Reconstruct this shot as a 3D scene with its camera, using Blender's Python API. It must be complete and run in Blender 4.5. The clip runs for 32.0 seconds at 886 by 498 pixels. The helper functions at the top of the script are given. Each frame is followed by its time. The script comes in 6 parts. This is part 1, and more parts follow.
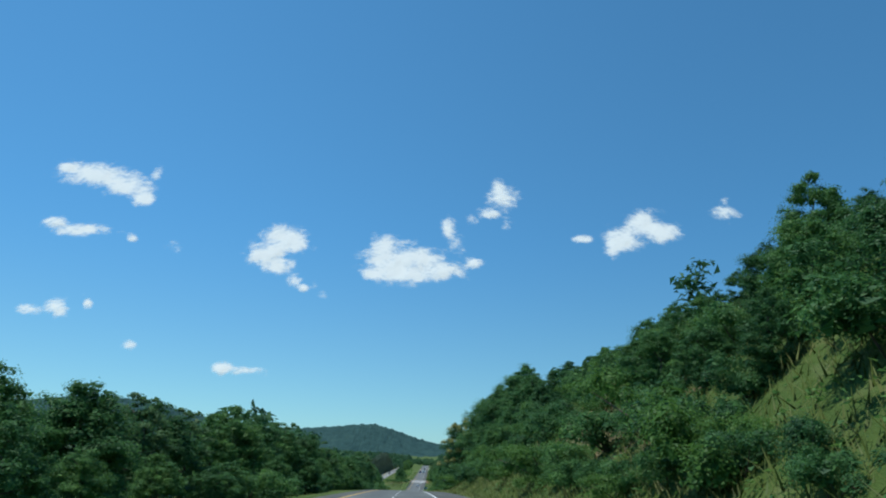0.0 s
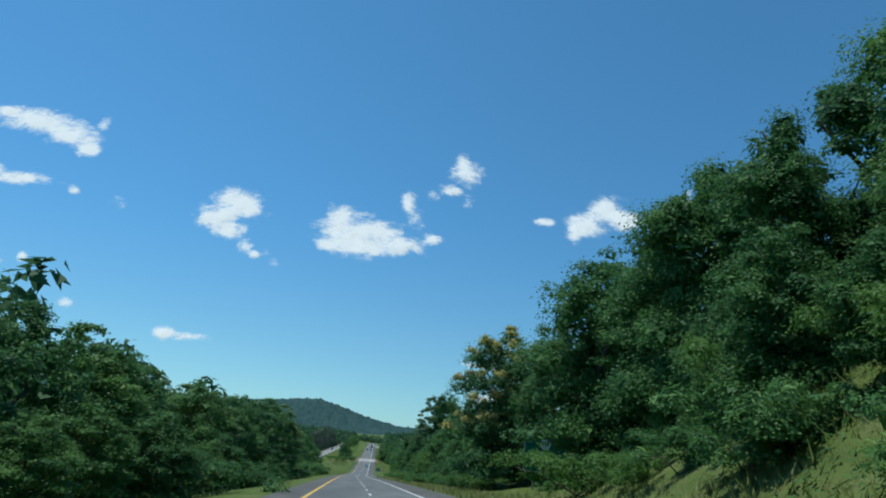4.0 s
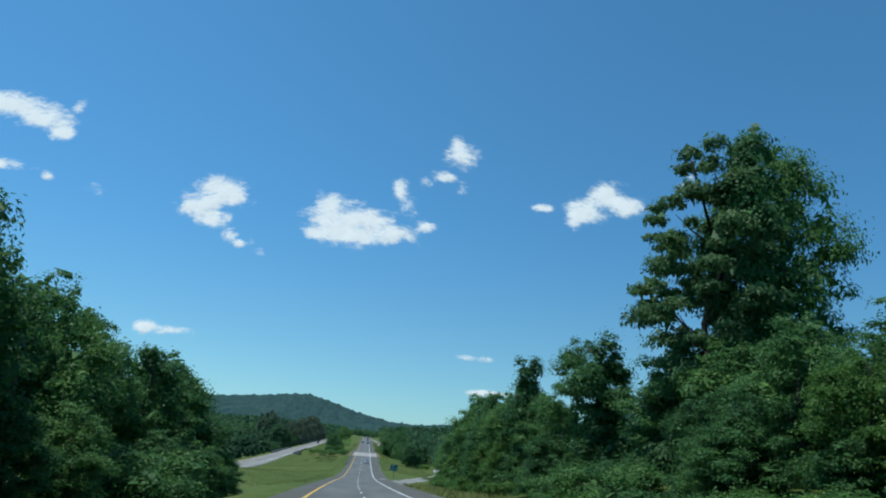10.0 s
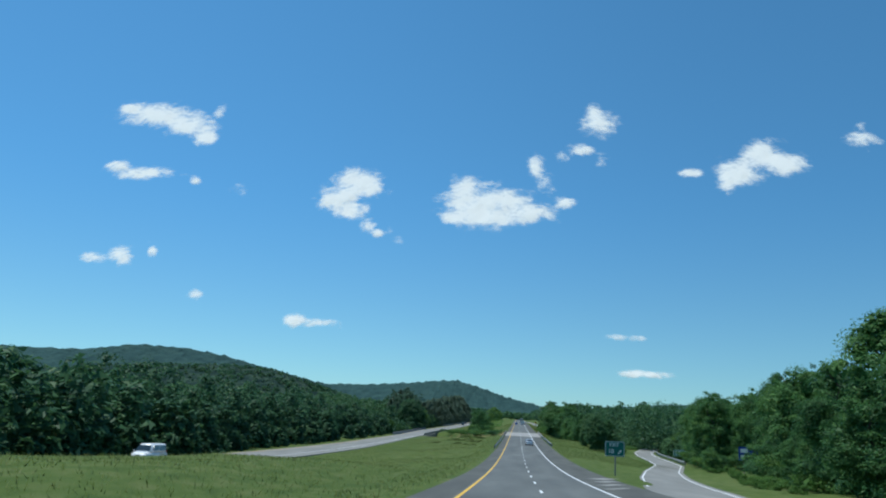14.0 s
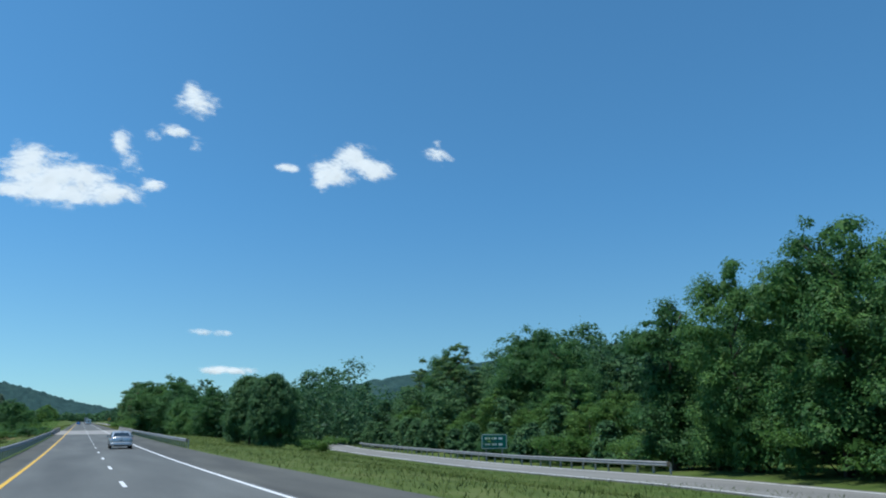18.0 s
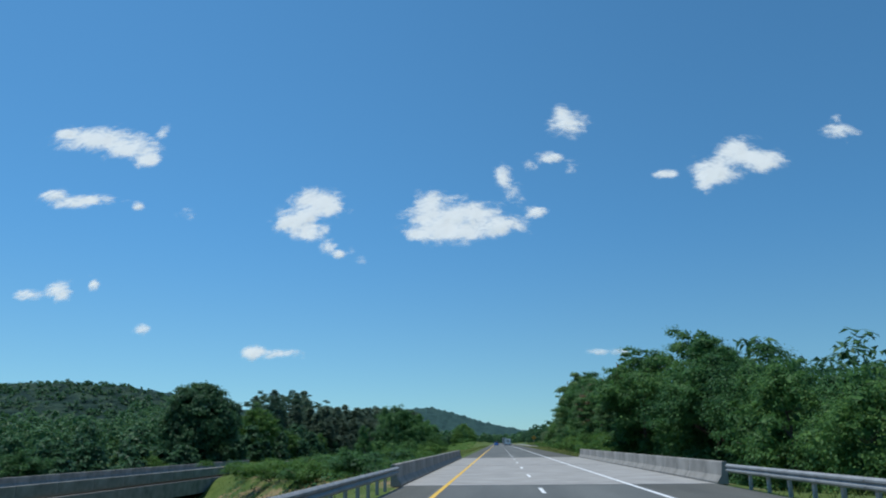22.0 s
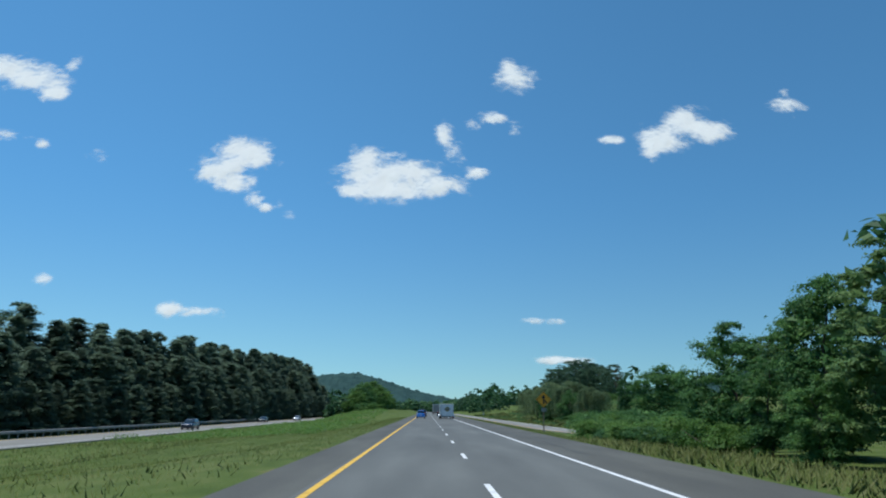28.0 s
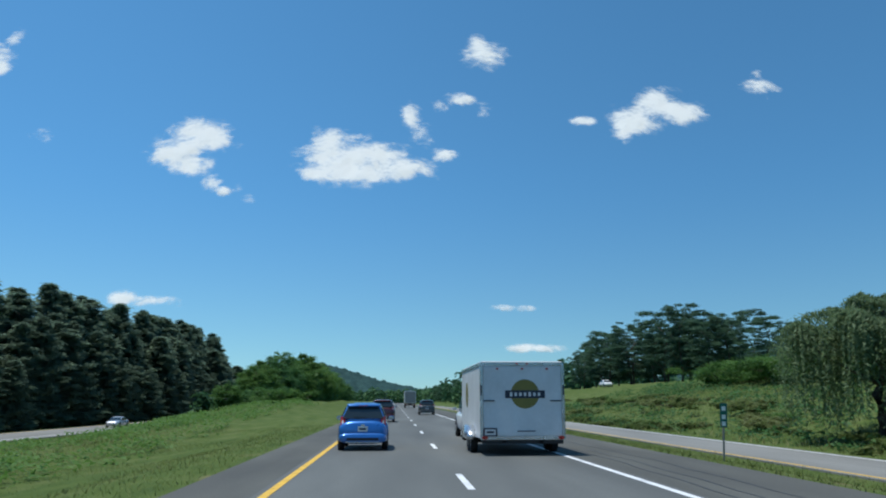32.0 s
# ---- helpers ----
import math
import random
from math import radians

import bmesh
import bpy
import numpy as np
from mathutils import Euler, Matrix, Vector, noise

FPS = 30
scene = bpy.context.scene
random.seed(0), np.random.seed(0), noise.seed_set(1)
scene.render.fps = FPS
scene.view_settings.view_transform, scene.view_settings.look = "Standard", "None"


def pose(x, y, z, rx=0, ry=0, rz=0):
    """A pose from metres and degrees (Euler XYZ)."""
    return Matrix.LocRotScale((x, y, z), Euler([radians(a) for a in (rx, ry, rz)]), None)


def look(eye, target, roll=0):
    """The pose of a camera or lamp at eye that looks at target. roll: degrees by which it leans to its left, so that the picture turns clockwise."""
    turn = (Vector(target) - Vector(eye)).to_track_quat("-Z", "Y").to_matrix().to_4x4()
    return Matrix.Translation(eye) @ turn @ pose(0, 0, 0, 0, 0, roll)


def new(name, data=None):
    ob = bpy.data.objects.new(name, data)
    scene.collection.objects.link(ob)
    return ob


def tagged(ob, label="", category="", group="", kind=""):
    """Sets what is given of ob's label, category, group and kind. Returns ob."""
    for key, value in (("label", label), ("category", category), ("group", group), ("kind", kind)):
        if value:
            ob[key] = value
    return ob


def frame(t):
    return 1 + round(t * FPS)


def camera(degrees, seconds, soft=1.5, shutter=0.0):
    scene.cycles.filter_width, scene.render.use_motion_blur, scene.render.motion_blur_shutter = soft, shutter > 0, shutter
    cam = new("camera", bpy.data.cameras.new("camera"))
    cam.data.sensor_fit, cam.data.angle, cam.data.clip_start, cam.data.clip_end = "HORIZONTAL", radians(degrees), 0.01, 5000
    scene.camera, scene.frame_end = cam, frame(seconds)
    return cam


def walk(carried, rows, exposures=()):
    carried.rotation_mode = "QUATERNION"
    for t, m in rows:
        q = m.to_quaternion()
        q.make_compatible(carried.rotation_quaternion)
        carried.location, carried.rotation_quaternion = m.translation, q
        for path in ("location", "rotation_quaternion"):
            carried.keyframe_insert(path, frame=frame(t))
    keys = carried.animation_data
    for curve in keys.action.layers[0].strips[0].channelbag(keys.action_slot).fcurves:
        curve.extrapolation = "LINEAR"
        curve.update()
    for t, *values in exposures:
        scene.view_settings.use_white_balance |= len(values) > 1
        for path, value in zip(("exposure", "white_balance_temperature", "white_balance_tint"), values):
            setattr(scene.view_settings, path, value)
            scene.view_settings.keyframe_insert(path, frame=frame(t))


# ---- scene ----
cam = camera(60.38, 32.0, soft=2.0)
ROWS = [
    (0, 1.50, 0.03, 27.77, -0.77, 14.86, -1.90),
    (0.5, 0.70, 15.27, 27.32, -1.32, 14.52, -2.30),
    (1, -0.11, 30.51, 26.85, -2.31, 14.54, -3.22),
    (1.5, -1.03, 45.74, 26.34, -2.65, 14.55, -3.00),
    (2, -1.97, 60.97, 25.80, -3.28, 14.49, -3.35),
    (2.5, -2.71, 76.21, 25.23, -3.78, 14.21, -3.50),
    (4.5, -5.01, 137.16, 22.63, -4.98, 13.72, -4.98),
    (5, -5.43, 152.41, 21.90, -4.95, 13.76, -5.23),
    (5.5, -5.85, 167.65, 21.16, -4.83, 13.90, -5.11),
    (6, -6.27, 182.90, 20.40, -5.08, 13.88, -4.84),
    (6.5, -6.69, 198.14, 19.63, -5.12, 13.71, -4.59),
    (7, -7.11, 213.39, 18.86, -5.21, 13.61, -4.62),
    (7.5, -7.52, 228.63, 18.07, -5.37, 13.60, -4.39),
    (8, -7.93, 243.87, 17.28, -5.39, 13.58, -4.20),
    (8.5, -8.34, 259.12, 16.49, -5.26, 13.47, -4.07),
    (9, -8.75, 274.36, 15.68, -5.24, 13.58, -4.07),
    (9.5, -9.15, 289.61, 14.87, -5.41, 13.54, -4.10),
    (10, -9.56, 304.85, 14.05, -5.49, 13.59, -4.06),
    (10.5, -9.96, 320.10, 13.22, -5.39, 13.69, -4.23),
    (11, -10.35, 335.35, 12.40, -5.03, 13.69, -4.10),
    (11.5, -10.72, 350.59, 11.58, -5.05, 13.58, -4.07),
    (12, -11.04, 365.85, 10.76, -5.35, 13.61, -4.13),
    (12.5, -11.32, 381.10, 9.95, -5.40, 13.52, -3.85),
    (13, -11.55, 396.35, 9.14, -5.43, 13.47, -3.74),
    (13.5, -11.72, 411.60, 8.33, -2.93, 13.09, -3.67),
    (14, -11.86, 426.86, 7.52, 5.52, 11.99, -2.63),
    (14.5, -11.96, 442.11, 6.72, 5.59, 11.79, -3.00),
    (15, -12.05, 457.36, 5.92, -6.29, 11.82, -2.38),
    (15.5, -12.12, 472.61, 5.15, -17.06, 10.67, -0.53),
    (17.5, -12.29, 533.62, 2.92, -24.84, 12.41, 0.03),
    (18, -12.31, 548.87, 2.60, -24.91, 12.50, 0.27),
    (18.5, -12.33, 564.12, 2.35, -25.04, 12.80, 0.74),
    (19, -12.34, 579.37, 2.14, -25.26, 13.03, 1.05),
    (19.5, -12.36, 594.62, 1.99, -25.09, 13.65, 0.34),
    (20, -12.36, 609.87, 1.87, -22.65, 14.22, 1.21),
    (20.5, -12.37, 625.12, 1.80, -0.17, 13.85, 3.40),
    (21, -12.37, 640.37, 1.76, 4.38, 14.21, 1.82),
    (21.5, -12.37, 655.62, 1.73, 4.72, 14.22, 1.10),
    (22, -12.37, 670.87, 1.71, 4.03, 14.23, 0.63),
    (22.5, -12.37, 686.12, 1.70, 3.87, 14.41, 0.12),
    (23, -12.37, 701.37, 1.69, 3.19, 14.66, -0.25),
    (23.5, -12.37, 716.62, 1.68, 2.36, 14.95, -1.13),
    (24, -12.37, 731.87, 1.68, 1.69, 15.13, -1.10),
    (24.5, -12.37, 747.12, 1.68, 1.39, 15.27, -1.21),
    (25, -12.45, 762.37, 1.66, 1.09, 15.61, -1.89),
    (25.5, -12.49, 777.62, 1.64, 0.59, 15.89, -1.92),
    (26, -12.52, 792.87, 1.62, 0.02, 13.90, -0.88),
    (26.5, -12.47, 808.12, 1.61, 0.02, 12.09, -0.98),
    (28.5, -12.17, 869.12, 1.60, -1.57, 11.87, -0.43),
    (29, -12.14, 884.37, 1.60, -1.70, 11.71, -0.14),
    (29.5, -12.14, 899.62, 1.60, -1.69, 11.63, -0.04),
    (30, -12.15, 914.87, 1.60, -2.16, 11.60, -0.20),
    (30.5, -12.17, 930.12, 1.60, -2.36, 11.54, -0.11),
    (31, -12.22, 945.37, 1.60, -2.65, 11.39, -0.34),
    (31.5, -12.27, 960.62, 1.60, -3.03, 11.26, 0.32),
    (32, -12.32, 975.87, 1.60, -3.62, 11.27, 0.02),
]
walk(cam, [(t, pose(x, y, z, 90 + pitch, roll, yaw)) for t, x, y, z, yaw, pitch, roll in ROWS],
     exposures=[(0, -0.2, 5900, 4), (14, -0.2, 5900, 4), (15, -0.32, 5850, 4), (18, -0.1, 5950, 8), (19.8, -0.1, 5950, 8), (22, -0.28, 6000, 8), (32, -0.2, 6050, 8)])

# ---- light ----
SUN_EL, SUN_AZ = radians(74), radians(-92)  # azimuth from ahead (+y), negative to the left
world = bpy.data.worlds.new("sky_world")
scene.world = world
world.use_nodes = True
wn = world.node_tree.nodes
sky = wn.new("ShaderNodeTexSky")
sky.sky_type = "NISHITA"
sky.sun_disc = False
sky.sun_elevation, sky.sun_rotation = SUN_EL, SUN_AZ
sky.altitude, sky.air_density, sky.dust_density, sky.ozone_density = 2500, 1.0, 0.8, 2.5
wn["Background"].inputs["Strength"].default_value = 0.225
soften, tone = wn.new("ShaderNodeGamma"), wn.new("ShaderNodeMix")
soften.inputs[1].default_value = 0.65
tone.data_type, tone.blend_type = "RGBA", "MULTIPLY"
tone.inputs[0].default_value = 1.0
# the air is paler low down; dimming to the right imitates lens and windscreen falloff
way, axes, low, side = wn.new("ShaderNodeTexCoord"), wn.new("ShaderNodeSeparateXYZ"), wn.new("ShaderNodeMapRange"), wn.new("ShaderNodeMapRange")
for node, lo, hi, a, b in ((low, 0.0, 0.30, 1.0, 0.0), (side, -0.45, 0.55, 1.06, 0.84)):
    node.interpolation_type = "SMOOTHSTEP"
    for i, v in enumerate((lo, hi, a, b)):
        node.inputs[1 + i].default_value = v
air, shine = wn.new("ShaderNodeMix"), wn.new("ShaderNodeVectorMath")
air.data_type, shine.operation = "RGBA", "SCALE"
air.inputs[6].default_value, air.inputs[7].default_value = (0.47, 0.95, 1.23, 1), (0.62, 0.96, 1.03, 1)
for a, b in ((way.outputs["Generated"], axes.inputs[0]), (axes.outputs["Z"], low.inputs[0]), (axes.outputs["X"], side.inputs[0]), (low.outputs[0], air.inputs[0]),
             (air.outputs[2], shine.inputs[0]), (side.outputs[0], shine.inputs["Scale"]), (shine.outputs[0], tone.inputs[7]), (sky.outputs[0], soften.inputs[0]), (soften.outputs[0], tone.inputs[6])):
    world.node_tree.links.new(a, b)
world.node_tree.links.new(tone.outputs[2], wn["Background"].inputs["Color"])
sun = new("sun", bpy.data.lights.new("sun", "SUN"))
sun.data.energy, sun.data.angle, sun.data.color = 4.5, radians(0.55), (1.0, 0.95, 0.87)
SUN_DIR = Vector((math.sin(SUN_AZ) * math.cos(SUN_EL), math.cos(SUN_AZ) * math.cos(SUN_EL), math.sin(SUN_EL)))
sun.matrix_world = look(SUN_DIR * 60, (0, 0, 0))

# ---- the road's line: stations every metre, heading and grade by station ----
SPEED = 30.5
HEADING = [(-2, 1.2), (0, 1.3), (4, 1.6), (11, 1.5), (14, 0.4), (17, 0.1), (21, 0), (60, 0)]
GRADE = [(-2, -1.2), (0, -1.6), (5, -2.8), (10, -3.1), (15.3, -3.0), (18, -1.0), (20.8, -0.1), (24, 0), (60, 0)]
ST = np.arange(-60, 1400, 1.0)
def eased(a):
    return np.convolve(np.pad(a, 20, "edge"), np.ones(41) / 41, "valid")
HD = eased(np.radians(np.interp(ST / SPEED, *zip(*HEADING))))
GR = eased(np.tan(np.radians(np.interp(ST / SPEED, *zip(*GRADE)))))
LX, LY, LZ = np.cumsum(-np.sin(HD)), np.cumsum(np.cos(HD)), np.cumsum(GR)
LX, LY, LZ = LX - LX[60], LY - LY[60], LZ - LZ[60 + 732]


def road_z(S):
    return float(np.interp(S, ST, LZ)) if S >= -60 else float(LZ[0] + (S + 60) * GR[0])


def P(S, u=0.0, h=0.0):
    """A place by station, offset to the right of the lane line, and height over the road."""
    a = float(np.interp(S, ST, HD))
    x, y = float(np.interp(S, ST, LX)), float(np.interp(S, ST, LY))
    if S > ST[-1]:
        y += S - ST[-1]
    if S < ST[0]:
        x, y = x - math.sin(a) * (S - ST[0]), y + math.cos(a) * (S - ST[0])
    return Vector((x + u * math.cos(a), y + u * math.sin(a), road_z(S) + h))


def turn(S):
    return math.degrees(float(np.interp(S, ST, HD)))


def ramp(pairs):
    xs, ys = zip(*pairs)
    return lambda v: float(np.interp(v, xs, ys))


def sstep(a, b, v):
    v = min(1.0, max(0.0, (v - a) / (b - a)))
    return v * v * (3 - 2 * v)


opp_z = ramp([(0, 2.0), (350, 0.7), (430, -0.8), (500, -1.3), (560, -1.4), (640, -1.65), (690, -1.85), (720, -1.9), (760, -1.75), (810, -1.65), (900, -2.0), (1400, -2.0)])
exit_u = ramp([(430, 6.2), (460, 7.2), (488, 10.9), (515, 14.8), (545, 20), (580, 27.5), (610, 31.2), (640, 33), (665, 36), (700, 43), (760, 60), (800, 75)])
exit_z = ramp([(480, 0), (515, -0.3), (545, -0.75), (580, -1.15), (610, -1.7), (640, -1.85), (700, -2.4), (800, -3.0)])
entry_u = ramp([(880, 30), (905, 21), (925, 15.2), (945, 13.5), (1100, 13.3), (1180, 11.0), (1300, 5)])
entry_z = ramp([(880, -0.3), (930, -0.42), (1100, -0.42), (1200, 0.03), (1300, 0.03)])


def ground_h(S, u):
    """Height of the ground over the road's level at that station."""
    n = noise.noise(Vector((S * 0.03, u * 0.05, 0))) * 0.5 + noise.noise(Vector((S * 0.11, u * 0.13, 3))) * 0.2
    oz = opp_z(S)
    if u < -5.4:  # median, opposite carriageway, far bank
        hump = 1.5 * sstep(1040, 1085, S) * sstep(-8, -16, u) * sstep(-33, -24, u)
        dip = -0.9 * sstep(-6, -13, u) * sstep(-32, -20, u) * (1 - sstep(1000, 1050, S))
        rise = 1.7 * sstep(425, 460, S) * sstep(532, 492, S) * sstep(-8, -21, u) * sstep(-35, -26, u)
        side = -0.06 + (oz - 0.06) * sstep(-14, -34, u) + dip + hump + rise
        creek = -3.4 * sstep(703 - 0.5 * u, 711 - 0.5 * u, S) * (1 - sstep(692 - 1.82 * u, 702 - 1.82 * u, S)) * sstep(-6.3, -9, u)
        bank = 2.2 * sstep(-49, -62, u) + 5 * sstep(-62, -150, u) * sstep(600, 1000, S)
        amp = sstep(-6, -11, u) * (1 - sstep(-33, -35, u) + sstep(-48, -52, u))
        return side + bank + creek + n * min(1.0, amp)
    if u > 6.9:
        cut = sstep(195, 140, S)
        bank = cut * (0.95 * max(0.0, min(u, 34) - 9.5) - 0.25 * max(0, u - 22))
        wood = (1 - cut) * (1 - sstep(380, 470, S)) * 2.4 * sstep(11, 24, u)
        eu = exit_u(S) if 440 < S < 800 else 1e9
        low = 0.0
        if S > 440 and S < 900:
            ez = exit_z(S) * (1 - sstep(700, 900, S))
            low = ez * sstep(8.5, max(12.0, min(eu, 60) - 3), u)
            low += (6 + 5 * sstep(605, 640, S)) * sstep(min(eu, 50) + 7, min(eu, 50) + 60, u) * sstep(470, 520, S) * (1 - sstep(690, 760, S))
        creek = -3.4 * sstep(700, 712, S) * (1 - sstep(748, 760, S)) * sstep(7.6, 12, u)
        late = sstep(930, 990, S) * (4.6 * sstep(16.5, 48, u) + 5 * sstep(45, 120, u))
        amp = sstep(8, 13, u)
        if S > 440 and S < 800:
            amp *= min(1.0, sstep(3.2, 6, abs(u - eu)))
        if S > 915 and S < 1300:
            amp *= min(1.0, sstep(3.0, 6, abs(u - entry_u(S))))
        slip = entry_z(S) * sstep(7.4, 10.2, u) * sstep(24, 18, u) * sstep(880, 920, S) if S < 1200 else 0.0
        return -0.06 + bank + wood + low + creek + late + slip + n * amp
    return -0.08


def ground_at(S, u, h=0.0):
    p = P(S, u, 0)
    k = sstep(130, 420, abs(u))
    base = road_z(S) * (1 - k) + 6.0 * k
    return Vector((p.x, p.y, base + ground_h(S, u) * (1 - 0.6 * k) + h))


# ---- materials ----
def material(name, build):
    m = bpy.data.materials.new(name)
    m.use_nodes = True
    nt = m.node_tree
    bsdf = nt.nodes["Principled BSDF"]
    build(nt, bsdf, lambda kind: nt.nodes.new("ShaderNode" + kind), nt.links.new)
    return m


def ramp_node(mk, stops):
    r = mk("ValToRGB")
    while len(r.color_ramp.elements) < len(stops):
        r.color_ramp.elements.new(0.5)
    for e, (pos, col) in zip(r.color_ramp.elements, stops):
        e.position, e.color = pos, (*col, 1)
    return r


def noisy(name, stops, scale=3.0, rough=0.8, detail=6.0, bump=0.2, bump_scale=20.0, fine=None, metal=0.0, spec=0.5, dist=0.05, stretch=(1, 1, 1)):
    """Two scales of procedural variation and a fine relief, in metres of the object."""
    def build(nt, b, mk, link):
        tc = mk("TexCoord")
        mp = mk("Mapping")
        mp.inputs["Scale"].default_value = stretch
        link(tc.outputs["Object"], mp.inputs[0])
        n1, n2 = mk("TexNoise"), mk("TexNoise")
        n1.inputs["Scale"].default_value, n1.inputs["Detail"].default_value = scale, detail
        n2.inputs["Scale"].default_value, n2.inputs["Detail"].default_value = bump_scale, 4
        link(mp.outputs[0], n1.inputs["Vector"])
        link(mp.outputs[0], n2.inputs["Vector"])
        r = ramp_node(mk, stops)
        mx = mk("Mix")
        mx.data_type = "RGBA"
        mx.blend_type = "OVERLAY"
        mx.inputs[0].default_value = 0.35 if fine is None else fine
        link(n1.outputs[0], r.inputs[0])
        link(r.outputs[0], mx.inputs[6])
        link(n2.outputs[0], mx.inputs[7])
        link(mx.outputs[2], b.inputs["Base Color"])
        b.inputs["Roughness"].default_value, b.inputs["Metallic"].default_value = rough, metal
        b.inputs["Specular IOR Level"].default_value = spec
        bp = mk("Bump")
        bp.inputs["Strength"].default_value, bp.inputs["Distance"].default_value = bump, dist
        link(n2.outputs[0], bp.inputs["Height"])
        link(bp.outputs[0], b.inputs["Normal"])
    return material(name, build)


def plain(name, col, rough=0.5, metal=0.0, spec=0.5, coat=0.0, scale=2.0, var=0.12, emit=0.0):
    """Paint, plastic or metal with a slight uneven tone."""
    def build(nt, b, mk, link):
        tc, n = mk("TexCoord"), mk("TexNoise")
        n.inputs["Scale"].default_value, n.inputs["Detail"].default_value = scale, 5
        link(tc.outputs["Object"], n.inputs["Vector"])
        r = ramp_node(mk, [(0.3, [c * (1 - var) for c in col]), (0.7, [min(1, c * (1 + var)) for c in col])])
        link(n.outputs[0], r.inputs[0])
        link(r.outputs[0], b.inputs["Base Color"])
        rr = mk("MapRange")
        rr.inputs[3].default_value, rr.inputs[4].default_value = max(0.02, rough - 0.06), min(1, rough + 0.08)
        link(n.outputs[0], rr.inputs[0])
        link(rr.outputs[0], b.inputs["Roughness"])
        b.inputs["Metallic"].default_value, b.inputs["Specular IOR Level"].default_value = metal, spec
        b.inputs["Coat Weight"].default_value, b.inputs["Coat Roughness"].default_value = coat, 0.08
    return material(name, build)


def leafy(name, stops, glow=0.3, rough=0.55, spec=0.2):
    """Leaves: tone by leaf, by plant and in large patches; light shines through them."""
    def build(nt, b, mk, link):
        geo, info, tc, n = mk("NewGeometry"), mk("ObjectInfo"), mk("TexCoord"), mk("TexNoise")
        n.inputs["Scale"].default_value, n.inputs["Detail"].default_value = 0.35, 3
        link(tc.outputs["Object"], n.inputs["Vector"])
        a = mk("Math")
        a.operation, a.inputs[1].default_value = "MULTIPLY_ADD", 0.45
        link(geo.outputs["Random Per Island"], a.inputs[0])
        c = mk("Math")
        c.operation, c.inputs[1].default_value = "MULTIPLY_ADD", 0.42
        link(info.outputs["Random"], c.inputs[0])
        link(n.outputs[0], c.inputs[2])
        link(c.outputs[0], a.inputs[2])
        s = mk("Math")
        s.operation, s.inputs[1].default_value = "SUBTRACT", 0.38
        link(a.outputs[0], s.inputs[0])
        r = ramp_node(mk, stops)
        link(s.outputs[0], r.inputs[0])
        link(r.outputs[0], b.inputs["Base Color"])
        b.inputs["Roughness"].default_value, b.inputs["Specular IOR Level"].default_value = rough, spec
        t, mix = mk("BsdfTranslucent"), mk("MixShader")
        mix.inputs[0].default_value = glow
        link(r.outputs[0], t.inputs[0])
        link(b.outputs[0], mix.inputs[1])
        link(t.outputs[0], mix.inputs[2])
        link(mix.outputs[0], nt.nodes["Material Output"].inputs[0])
    return material(name, build)


def ground_build(nt, b, mk, link):
    tc, n1, n2, n3, at = mk("TexCoord"), mk("TexNoise"), mk("TexNoise"), mk("TexNoise"), mk("Attribute")
    for n, s, d in ((n1, 0.05, 6), (n2, 0.9, 6), (n3, 14, 4)):
        n.inputs["Scale"].default_value, n.inputs["Detail"].default_value = s, d
        mp = mk("Mapping")
        mp.inputs["Scale"].default_value = (1.6, 0.22, 1) if n is n1 else (1, 0.45, 1)
        link(tc.outputs["Object"], mp.inputs[0])
        link(mp.outputs[0], n.inputs["Vector"])
    r1 = ramp_node(mk, [(0.3, (0.050, 0.085, 0.016)), (0.5, (0.085, 0.122, 0.026)), (0.72, (0.125, 0.150, 0.048))])
    r2 = ramp_node(mk, [(0.34, (0.045, 0.078, 0.016)), (0.5, (0.080, 0.118, 0.026)), (0.68, (0.138, 0.156, 0.056))])
    link(n1.outputs[0], r1.inputs[0])
    link(n2.outputs[0], r2.inputs[0])
    m1 = mk("Mix")
    m1.data_type = "RGBA"
    m1.inputs[0].default_value = 0.55
    link(r1.outputs[0], m1.inputs[6])
    link(r2.outputs[0], m1.inputs[7])
    at.attribute_name = "bare"
    ad = mk("Math")
    ad.operation = "MULTIPLY_ADD"
    ad.inputs[1].default_value = 1.0
    link(at.outputs["Fac"], ad.inputs[0])
    link(n2.outputs[0], ad.inputs[2])
    rg = mk("MapRange")
    rg.inputs[1].default_value, rg.inputs[2].default_value = 0.95, 1.15
    link(ad.outputs[0], rg.inputs[0])
    soil = ramp_node(mk, [(0.3, (0.16, 0.105, 0.055)), (0.6, (0.30, 0.22, 0.12)), (0.8, (0.40, 0.33, 0.22))])
    link(n3.outputs[0], soil.inputs[0])
    m2 = mk("Mix")
    m2.data_type = "RGBA"
    link(rg.outputs[0], m2.inputs[0])
    link(m1.outputs[2], m2.inputs[6])
    link(soil.outputs[0], m2.inputs[7])
    link(m2.outputs[2], b.inputs["Base Color"])
    b.inputs["Roughness"].default_value, b.inputs["Specular IOR Level"].default_value = 0.95, 0.15
    bp = mk("Bump")
    bp.inputs["Strength"].default_value, bp.inputs["Distance"].default_value = 0.6, 0.12
    link(n3.outputs[0], bp.inputs["Height"])
    link(bp.outputs[0], b.inputs["Normal"])


